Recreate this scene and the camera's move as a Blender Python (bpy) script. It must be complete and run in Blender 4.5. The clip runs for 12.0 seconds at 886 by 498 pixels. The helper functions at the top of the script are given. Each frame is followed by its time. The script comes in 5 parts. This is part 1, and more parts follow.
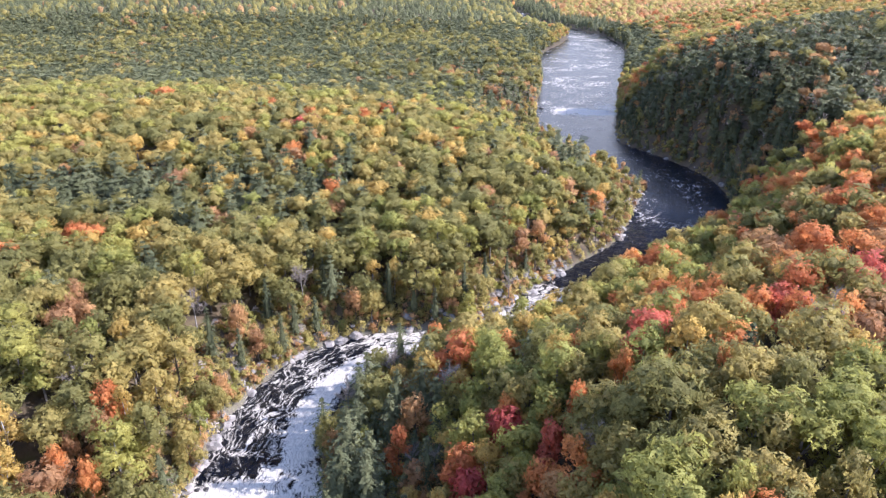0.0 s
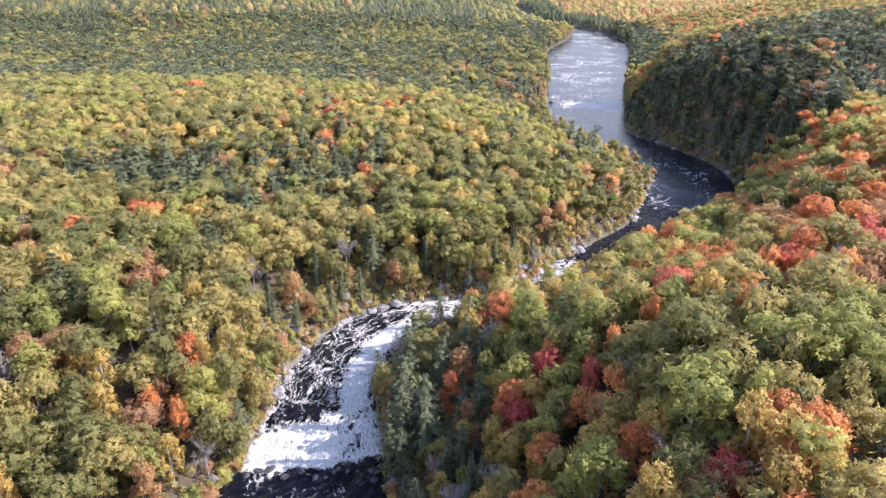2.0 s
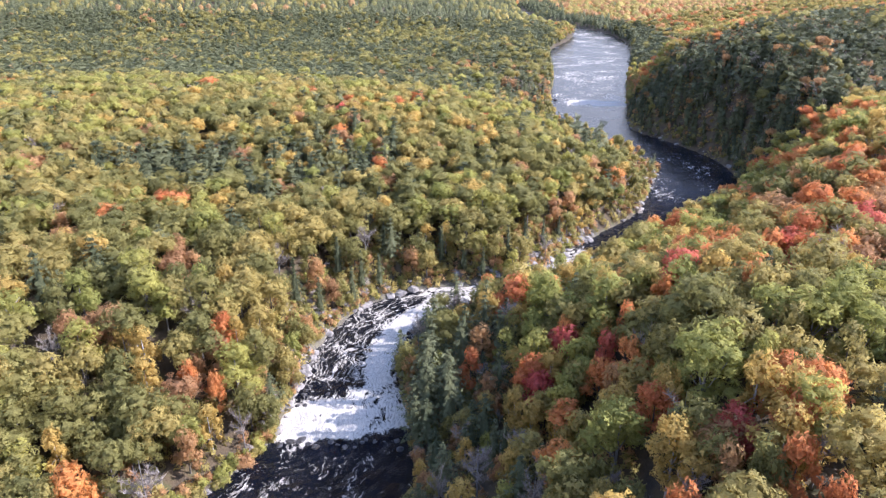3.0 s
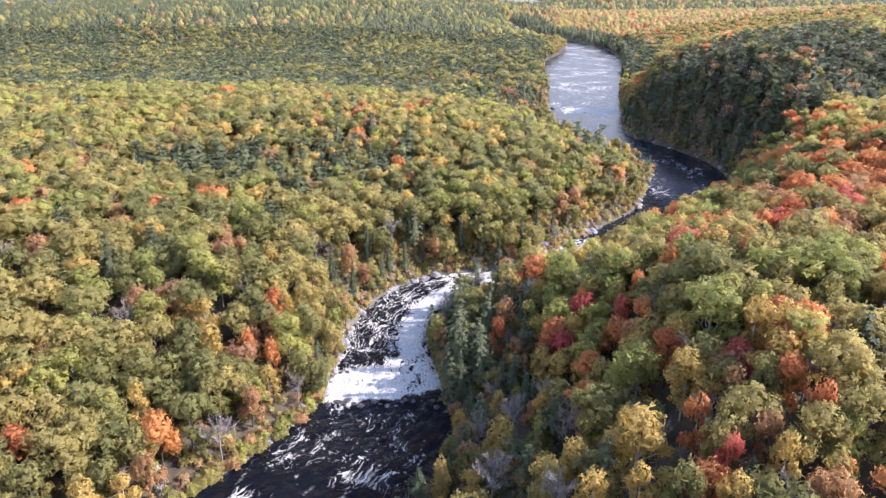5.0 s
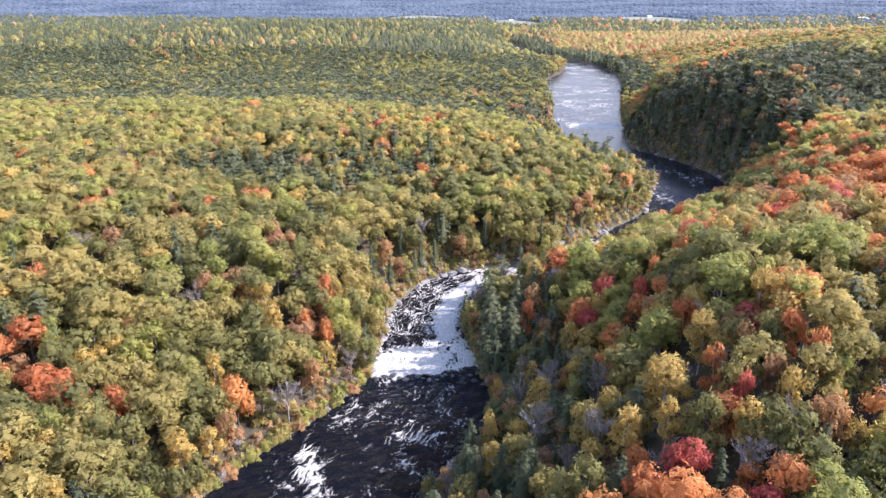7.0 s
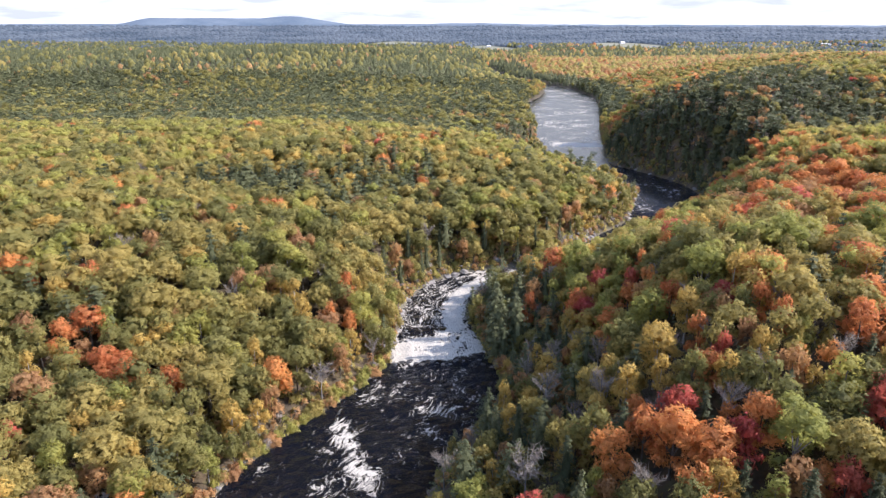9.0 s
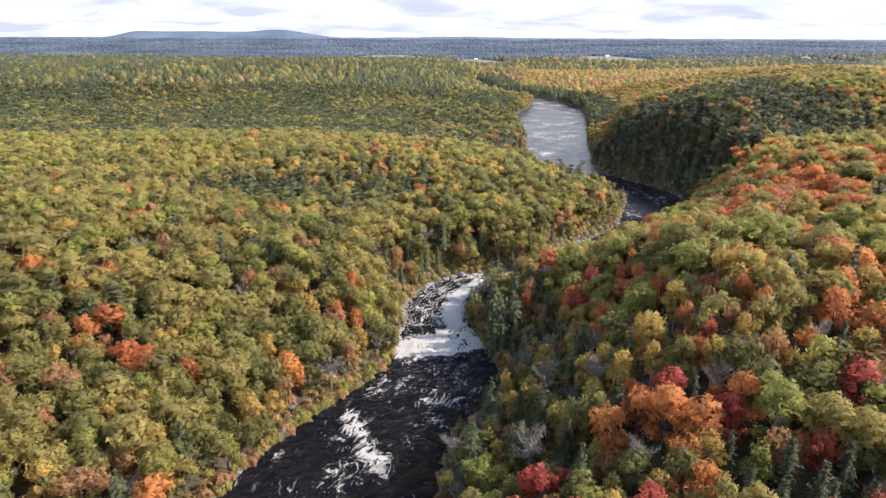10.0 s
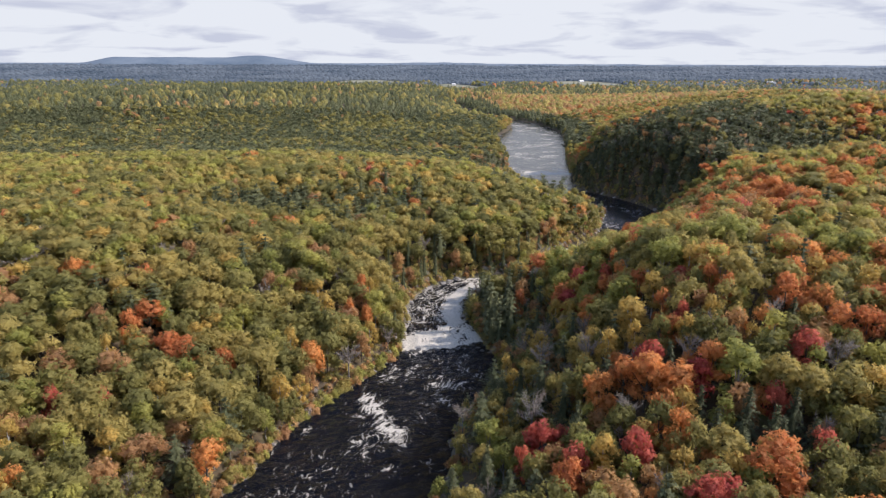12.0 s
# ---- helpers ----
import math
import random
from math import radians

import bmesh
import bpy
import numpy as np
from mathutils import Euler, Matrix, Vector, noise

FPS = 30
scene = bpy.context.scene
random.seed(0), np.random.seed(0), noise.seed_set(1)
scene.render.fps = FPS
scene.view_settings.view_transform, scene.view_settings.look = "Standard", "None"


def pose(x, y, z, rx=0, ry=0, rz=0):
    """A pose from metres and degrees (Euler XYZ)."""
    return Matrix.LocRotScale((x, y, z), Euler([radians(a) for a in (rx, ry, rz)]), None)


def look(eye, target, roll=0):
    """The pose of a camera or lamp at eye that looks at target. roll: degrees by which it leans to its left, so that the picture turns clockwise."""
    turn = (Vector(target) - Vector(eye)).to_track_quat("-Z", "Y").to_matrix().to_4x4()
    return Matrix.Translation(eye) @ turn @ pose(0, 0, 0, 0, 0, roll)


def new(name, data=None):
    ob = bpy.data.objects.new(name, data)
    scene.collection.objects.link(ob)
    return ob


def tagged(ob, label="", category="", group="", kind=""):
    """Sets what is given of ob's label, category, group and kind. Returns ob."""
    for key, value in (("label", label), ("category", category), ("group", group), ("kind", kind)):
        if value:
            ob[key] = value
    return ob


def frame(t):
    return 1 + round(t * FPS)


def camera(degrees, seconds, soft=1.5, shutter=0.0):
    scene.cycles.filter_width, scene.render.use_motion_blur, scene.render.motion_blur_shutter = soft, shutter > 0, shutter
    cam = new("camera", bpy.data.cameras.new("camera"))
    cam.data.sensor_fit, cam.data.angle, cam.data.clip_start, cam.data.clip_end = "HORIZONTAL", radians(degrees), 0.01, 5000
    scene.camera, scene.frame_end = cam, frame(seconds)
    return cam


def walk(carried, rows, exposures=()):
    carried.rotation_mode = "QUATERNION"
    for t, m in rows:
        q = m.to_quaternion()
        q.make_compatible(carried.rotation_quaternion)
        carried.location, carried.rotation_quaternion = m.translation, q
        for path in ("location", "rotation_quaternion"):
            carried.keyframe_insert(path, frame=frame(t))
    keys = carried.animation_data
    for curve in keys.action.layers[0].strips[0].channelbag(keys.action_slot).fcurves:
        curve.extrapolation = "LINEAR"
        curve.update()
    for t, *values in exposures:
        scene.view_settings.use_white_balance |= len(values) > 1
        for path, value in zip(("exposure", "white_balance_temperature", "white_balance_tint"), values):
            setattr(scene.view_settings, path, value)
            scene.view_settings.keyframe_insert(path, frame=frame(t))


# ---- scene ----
cam = camera(67.1, 12.0, soft=1.2)
PATH = [
    (0, (-0.246, -0.516, 99.511), (-0.264, 1.315, 98.708), -0.3),
    (0.5, (-2.874, -4.875, 99.577), (-2.89, -3.044, 98.773), -0.2),
    (1, (-5.399, -9.263, 99.518), (-5.413, -7.432, 98.713), -0.2),
    (1.5, (-7.981, -13.819, 99.484), (-7.994, -11.989, 98.678), -0.1),
    (2, (-10.474, -18.529, 99.47), (-10.487, -16.698, 98.665), -0.2),
    (2.5, (-12.964, -23.276, 99.424), (-12.977, -21.446, 98.619), -0.1),
    (3, (-15.489, -27.865, 99.266), (-15.499, -26.034, 98.463), -0.2),
    (5, (-25.776, -48.215, 98.894), (-25.753, -46.367, 98.129), -0.1),
    (5.5, (-28.602, -53.519, 98.84), (-28.578, -51.668, 98.085), -0.2),
    (6, (-31.537, -58.661, 98.756), (-31.511, -56.803, 98.015), -0.1),
    (6.5, (-34.385, -63.923, 98.666), (-34.358, -62.059, 97.941), -0.1),
    (7, (-37.255, -69.375, 98.785), (-37.219, -67.506, 98.075), -0.0),
    (9, (-47.801, -91.852, 98.949), (-47.699, -89.961, 98.305), 0.1),
    (9.5, (-50.467, -97.346, 98.875), (-50.344, -95.45, 98.249), 0.2),
    (10, (-52.972, -102.943, 98.925), (-52.831, -101.043, 98.316), 0.2),
    (10.5, (-55.489, -108.909, 98.99), (-55.331, -107.005, 98.399), 0.2),
    (11, (-58.081, -114.999, 99.099), (-57.906, -113.091, 98.524), 0.2),
    (11.5, (-60.723, -120.989, 99.015), (-60.531, -119.078, 98.458), 0.2),
    (12, (-63.367, -126.998, 98.961), (-63.158, -125.084, 98.42), 0.2),
]
walk(cam, [(t, look(eye, target, roll)) for t, eye, target, roll in PATH],
     exposures=[(0.0, 1.86, 5430, 24), (3.0, 1.87, 5430, 24), (7.0, 1.87, 5430, 24), (9.0, 1.52, 5800, 19), (10.5, 1.26, 6000, 17), (12.0, 0.99, 6020, 17)])

# ---- world, sun ----
SUN_AZ, SUN_EL = 90.0, 34.0          # degrees east of the +y axis, degrees above the horizon
world = bpy.data.worlds.new("sky")
scene.world = world
world.use_nodes = True
wn, wl = world.node_tree.nodes, world.node_tree.links
wn.clear()


def wnode(kind, **kw):
    n = wn.new(kind)
    for k, v in kw.items():
        if k == "op":
            n.operation = v
        else:
            n.inputs[int(k[1:])].default_value = v
    return n


w_out = wnode("ShaderNodeOutputWorld")
w_bg = wnode("ShaderNodeBackground", i1=1.0)
w_sky = wn.new("ShaderNodeTexSky")
w_sky.sky_type = "NISHITA"
w_sky.sun_disc = False
w_sky.sun_elevation, w_sky.sun_rotation = radians(SUN_EL), radians(SUN_AZ)
w_sky.air_density, w_sky.dust_density = 1.0, 0.7
w_dim = wnode("ShaderNodeVectorMath", op="SCALE")
w_dim.inputs["Scale"].default_value = 0.15
w_co = wn.new("ShaderNodeTexCoord")
w_sep = wn.new("ShaderNodeSeparateXYZ")
w_up = wnode("ShaderNodeMath", op="MAXIMUM", i1=0.0)
w_add = wnode("ShaderNodeMath", op="ADD", i1=0.15)
w_dx, w_dy = wnode("ShaderNodeMath", op="DIVIDE"), wnode("ShaderNodeMath", op="DIVIDE")
w_com = wn.new("ShaderNodeCombineXYZ")
w_n1, w_n2 = wn.new("ShaderNodeTexNoise"), wn.new("ShaderNodeTexNoise")
w_n1.inputs["Scale"].default_value, w_n1.inputs["Detail"].default_value, w_n1.inputs["Roughness"].default_value = 0.8, 9, 0.58
w_n1.inputs["Distortion"].default_value = 0.25
w_n2.inputs["Scale"].default_value, w_n2.inputs["Detail"].default_value = 1.5, 9
w_n2.inputs["Distortion"].default_value = 0.4
w_cov, w_shade = wn.new("ShaderNodeValToRGB"), wn.new("ShaderNodeValToRGB")
w_cov.color_ramp.elements[0].position, w_cov.color_ramp.elements[1].position = 0.27, 0.40
w_shade.color_ramp.elements[0].position, w_shade.color_ramp.elements[1].position = 0.50, 0.64
w_shade.color_ramp.elements[0].color = (0.408, 0.420, 0.408, 1)
w_shade.color_ramp.elements[1].color = (0.296, 0.310, 0.335, 1)
w_mix = wn.new("ShaderNodeMixRGB")
w_thin = wnode("ShaderNodeMath", op="MULTIPLY_ADD", i1=-0.62)
w_cut = wnode("ShaderNodeMath", op="ADD", i1=0.15)
for a, b in ((w_co.outputs["Generated"], w_sep.inputs[0]), (w_sep.outputs[2], w_up.inputs[0]), (w_up.outputs[0], w_add.inputs[0]),
             (w_sep.outputs[0], w_dx.inputs[0]), (w_add.outputs[0], w_dx.inputs[1]), (w_sep.outputs[1], w_dy.inputs[0]), (w_add.outputs[0], w_dy.inputs[1]),
             (w_dx.outputs[0], w_com.inputs[0]), (w_dy.outputs[0], w_com.inputs[1]), (w_com.outputs[0], w_n1.inputs["Vector"]),
             (w_com.outputs[0], w_n2.inputs["Vector"]), (w_up.outputs[0], w_thin.inputs[0]), (w_n1.outputs[0], w_thin.inputs[2]), (w_thin.outputs[0], w_cut.inputs[0]), (w_cut.outputs[0], w_cov.inputs[0]), (w_n2.outputs[0], w_shade.inputs[0]),
             (w_sky.outputs[0], w_dim.inputs[0]), (w_cov.outputs[0], w_mix.inputs[0]), (w_dim.outputs[0], w_mix.inputs[1]), (w_shade.outputs[0], w_mix.inputs[2]),
             (w_mix.outputs[0], w_bg.inputs[0]), (w_bg.outputs[0], w_out.inputs[0])):
    wl.new(a, b)
sun_data = bpy.data.lights.new("sun", "SUN")
sun_data.energy, sun_data.angle, sun_data.color = 3.45, radians(0.53), (1.0, 0.94, 0.84)
sun = new("sun", sun_data)
sa, se = radians(SUN_AZ), radians(SUN_EL)
sun.matrix_basis = look((300 * math.sin(sa), 300 * math.cos(sa), 300 * math.tan(se)), (0, 0, 0))

# ---- materials ----
rng = np.random.default_rng(7)


def material(name):
    m = bpy.data.materials.new(name)
    m.use_nodes = True
    m.node_tree.nodes.clear()
    return m, m.node_tree.nodes, m.node_tree.links


def node(ns, kind, op=None, **kw):
    n = ns.new(kind)
    if op:
        n.operation = op
    for k, v in kw.items():
        n.inputs[k.replace("_", " ")].default_value = v
    return n


def ramp(ns, stops):
    r = ns.new("ShaderNodeValToRGB")
    e = r.color_ramp.elements
    while len(e) < len(stops):
        e.new(0.5)
    for el, (p, c) in zip(e, stops):
        el.position, el.color = p, (*c, 1) if len(c) == 3 else c
    return r


def leaf_material(name, low, high, glow=0.5, grain=3.4, gloss=0.18):
    """Foliage between two real leaf colours: varied tree by tree, clump by clump, and within the crown; ragged leaf edges and gaps."""
    m, ns, ln = material(name)
    out = ns.new("ShaderNodeOutputMaterial")
    info, geo, att, fine = ns.new("ShaderNodeObjectInfo"), ns.new("ShaderNodeNewGeometry"), ns.new("ShaderNodeAttribute"), ns.new("ShaderNodeAttribute")
    att.attribute_name, fine.attribute_name = "variety", "ragged"
    add = node(ns, "ShaderNodeMath", "ADD")
    ln.new(info.outputs["Random"], add.inputs[0])
    ln.new(att.outputs["Fac"], add.inputs[1])
    fr = node(ns, "ShaderNodeMath", "FRACT")
    ln.new(add.outputs[0], fr.inputs[0])
    noi = node(ns, "ShaderNodeTexNoise", Scale=0.55, Detail=3.0)
    leaf = node(ns, "ShaderNodeTexNoise", Scale=grain, Detail=3.0, Roughness=0.6)
    for n in (noi, leaf):
        ln.new(geo.outputs["Position"], n.inputs["Vector"])
    mixf = node(ns, "ShaderNodeMath", "MULTIPLY_ADD")
    mixf.inputs[1].default_value = 0.9
    ln.new(noi.outputs[0], mixf.inputs[0])
    half = node(ns, "ShaderNodeMath", "MULTIPLY_ADD")
    half.inputs[1].default_value, half.inputs[2].default_value = 0.85, -0.38
    ln.new(fr.outputs[0], half.inputs[0])
    ln.new(half.outputs[0], mixf.inputs[2])
    col = ramp(ns, [(0.0, low), (1.0, high)])
    ln.new(mixf.outputs[0], col.inputs[0])
    val = node(ns, "ShaderNodeMath", "MULTIPLY_ADD")
    val.inputs[1].default_value, val.inputs[2].default_value = 0.28, 0.25
    ln.new(geo.outputs["Random Per Island"], val.inputs[0])
    val2 = node(ns, "ShaderNodeMath", "MULTIPLY_ADD")
    val2.inputs[1].default_value = 1.25
    ln.new(leaf.outputs[0], val2.inputs[0])
    ln.new(val.outputs[0], val2.inputs[2])
    hsv = ns.new("ShaderNodeHueSaturation")
    ln.new(val2.outputs[0], hsv.inputs["Value"])
    ln.new(col.outputs[0], hsv.inputs["Color"])
    bp = node(ns, "ShaderNodeBump", Strength=0.75, Distance=0.5)
    ln.new(leaf.outputs[0], bp.inputs["Height"])
    dif, tra, mix = ns.new("ShaderNodeBsdfPrincipled"), ns.new("ShaderNodeBsdfTranslucent"), ns.new("ShaderNodeMixShader")
    dif.inputs["Roughness"].default_value = 0.6
    dif.inputs["Specular IOR Level"].default_value = gloss
    ln.new(hsv.outputs[0], dif.inputs["Base Color"])
    ln.new(hsv.outputs[0], tra.inputs["Color"])
    ln.new(bp.outputs[0], dif.inputs["Normal"])
    mix.inputs[0].default_value = glow
    ln.new(dif.outputs[0], mix.inputs[1])
    ln.new(tra.outputs[0], mix.inputs[2])
    gap = node(ns, "ShaderNodeMath", "MULTIPLY_ADD")
    gap.inputs[1].default_value = -0.485
    ln.new(fine.outputs["Fac"], gap.inputs[0])
    ln.new(leaf.outputs[0], gap.inputs[2])
    edge = node(ns, "ShaderNodeMath", "GREATER_THAN")
    edge.inputs[1].default_value = 0.0
    ln.new(gap.outputs[0], edge.inputs[0])
    hole, cut = ns.new("ShaderNodeBsdfTransparent"), ns.new("ShaderNodeMixShader")
    ln.new(edge.outputs[0], cut.inputs[0])
    ln.new(hole.outputs[0], cut.inputs[1])
    ln.new(mix.outputs[0], cut.inputs[2])
    ln.new(cut.outputs[0], out.inputs[0])
    return m


def plain_material(name, low, high, scale, rough=0.9, bump=0.3, stretch=(1, 1, 1)):
    """A rough natural surface: two tones at two scales, with fine relief."""
    m, ns, ln = material(name)
    out, bs = ns.new("ShaderNodeOutputMaterial"), ns.new("ShaderNodeBsdfPrincipled")
    geo, mp = ns.new("ShaderNodeNewGeometry"), ns.new("ShaderNodeMapping")
    mp.inputs["Scale"].default_value = stretch
    n1, n2 = node(ns, "ShaderNodeTexNoise", Scale=scale, Detail=6.0), node(ns, "ShaderNodeTexNoise", Scale=scale * 9, Detail=4.0)
    ln.new(geo.outputs["Position"], mp.inputs[0])
    for n in (n1, n2):
        ln.new(mp.outputs[0], n.inputs["Vector"])
    av = node(ns, "ShaderNodeMath", "MULTIPLY_ADD")
    av.inputs[1].default_value, av.inputs[2].default_value = 0.4, -0.2
    ln.new(n2.outputs[0], av.inputs[0])
    ad = node(ns, "ShaderNodeMath", "ADD")
    ln.new(av.outputs[0], ad.inputs[0])
    ln.new(n1.outputs[0], ad.inputs[1])
    r = ramp(ns, [(0.3, low), (0.7, high)])
    ln.new(ad.outputs[0], r.inputs[0])
    bp = node(ns, "ShaderNodeBump", Strength=bump, Distance=0.15)
    ln.new(n2.outputs[0], bp.inputs["Height"])
    ln.new(bp.outputs[0], bs.inputs["Normal"])
    ln.new(r.outputs[0], bs.inputs["Base Color"])
    bs.inputs["Roughness"].default_value = rough
    ln.new(bs.outputs[0], out.inputs[0])
    return m


LEAF = {
    "oak": leaf_material("oak_leaves", (0.185, 0.176, 0.058), (0.315, 0.272, 0.082)),
    "olive": leaf_material("olive_oak_leaves", (0.290, 0.248, 0.076), (0.450, 0.345, 0.104)),
    "birch": leaf_material("birch_leaves", (0.450, 0.316, 0.086), (0.600, 0.410, 0.110)),
    "aspen": leaf_material("aspen_leaves", (0.275, 0.278, 0.072), (0.440, 0.388, 0.096)),
    "orange": leaf_material("orange_maple_leaves", (0.520, 0.178, 0.068), (0.700, 0.335, 0.102)),
    "red": leaf_material("red_maple_leaves", (0.460, 0.092, 0.074), (0.620, 0.195, 0.108)),
    "rust": leaf_material("beech_leaves", (0.370, 0.200, 0.094), (0.530, 0.310, 0.126)),
    "pine": leaf_material("pine_needles", (0.074, 0.083, 0.038), (0.140, 0.142, 0.064), 0.2, 3.6, 0.15),
    "spruce": leaf_material("spruce_needles", (0.060, 0.068, 0.032), (0.112, 0.114, 0.050), 0.2, 3.6, 0.15),
    "twig": leaf_material("grey_twigs", (0.22, 0.18, 0.145), (0.38, 0.32, 0.26), 0.1, 3.4, 0.1),
}
BARK = plain_material("bark", (0.045, 0.036, 0.028), (0.13, 0.11, 0.09), 2.0, stretch=(1, 1, 0.3))
PALE_BARK = plain_material("pale_bark", (0.28, 0.26, 0.23), (0.52, 0.50, 0.46), 2.0, stretch=(1, 1, 0.5))
GREY_BARK = plain_material("grey_bark", (0.12, 0.105, 0.095), (0.27, 0.245, 0.22), 2.0, stretch=(1, 1, 0.5))
ROCK = plain_material("river_rock", (0.075, 0.066, 0.057), (0.32, 0.285, 0.245), 0.6, 0.85, 0.8)
WET_ROCK = plain_material("wet_river_rock", (0.018, 0.016, 0.014), (0.075, 0.066, 0.056), 0.6, 0.35, 0.8)
FIELD = plain_material("mown_field", (0.13, 0.13, 0.075), (0.24, 0.22, 0.14), 0.02)
WALL = plain_material("pale_metal_wall", (0.6, 0.6, 0.6), (0.8, 0.8, 0.8), 0.5)
ROOF = plain_material("grey_roof", (0.35, 0.35, 0.36), (0.5, 0.5, 0.5), 0.5)


def ground_material():
    """Leaf litter in the woods, rock and gravel at the water's edge, sedge above it; far off the closed canopy of
    distant woods, with blue haze put into its tones.
    """
    m, ns, ln = material("forest_floor")
    out, bs = ns.new("ShaderNodeOutputMaterial"), ns.new("ShaderNodeBsdfPrincipled")
    geo, shore, wood = ns.new("ShaderNodeNewGeometry"), ns.new("ShaderNodeAttribute"), ns.new("ShaderNodeAttribute")
    shore.attribute_name, wood.attribute_name = "shore", "hazy_far_woods"
    n1, n2 = node(ns, "ShaderNodeTexNoise", Scale=0.25, Detail=8.0), node(ns, "ShaderNodeTexNoise", Scale=2.2, Detail=5.0)
    n3, n4 = node(ns, "ShaderNodeTexNoise", Scale=0.0045, Detail=5.0), node(ns, "ShaderNodeTexNoise", Scale=0.06, Detail=4.0)
    for n in (n1, n2, n3, n4):
        ln.new(geo.outputs["Position"], n.inputs["Vector"])
    litter = ramp(ns, [(0.3, (0.035, 0.026, 0.016)), (0.55, (0.09, 0.062, 0.030)), (0.75, (0.075, 0.085, 0.022))])
    rock = ramp(ns, [(0.34, (0.045, 0.039, 0.032)), (0.46, (0.15, 0.125, 0.092)), (0.56, (0.10, 0.095, 0.045)), (0.66, (0.25, 0.215, 0.17))])
    # canopy tones shifted to blue-grey to imitate haze
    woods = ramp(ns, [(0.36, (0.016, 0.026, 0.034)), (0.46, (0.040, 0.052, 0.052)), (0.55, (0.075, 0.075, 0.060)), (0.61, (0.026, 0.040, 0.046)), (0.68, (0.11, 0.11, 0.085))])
    ln.new(n1.outputs[0], litter.inputs[0])
    ln.new(n2.outputs[0], rock.inputs[0])
    nm = node(ns, "ShaderNodeMath", "MULTIPLY_ADD")
    nm.inputs[1].default_value = 0.4
    nm2 = node(ns, "ShaderNodeMath", "MULTIPLY_ADD")
    nm2.inputs[1].default_value, nm2.inputs[2].default_value = 1.0, -0.2
    ln.new(n3.outputs[0], nm2.inputs[0])
    ln.new(n4.outputs[0], nm.inputs[0])
    ln.new(nm2.outputs[0], nm.inputs[2])
    ln.new(nm.outputs[0], woods.inputs[0])
    a, b = ns.new("ShaderNodeMixRGB"), ns.new("ShaderNodeMixRGB")
    ln.new(shore.outputs["Fac"], a.inputs[0])
    ln.new(litter.outputs[0], a.inputs[1])
    ln.new(rock.outputs[0], a.inputs[2])
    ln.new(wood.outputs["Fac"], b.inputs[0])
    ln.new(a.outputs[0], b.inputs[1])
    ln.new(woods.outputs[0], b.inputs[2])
    bp = node(ns, "ShaderNodeBump", Strength=0.6, Distance=0.4)
    ln.new(n2.outputs[0], bp.inputs["Height"])
    ln.new(bp.outputs[0], bs.inputs["Normal"])
    ln.new(b.outputs[0], bs.inputs["Base Color"])
    bs.inputs["Roughness"].default_value = 0.95
    ln.new(bs.outputs[0], out.inputs[0])
    return m


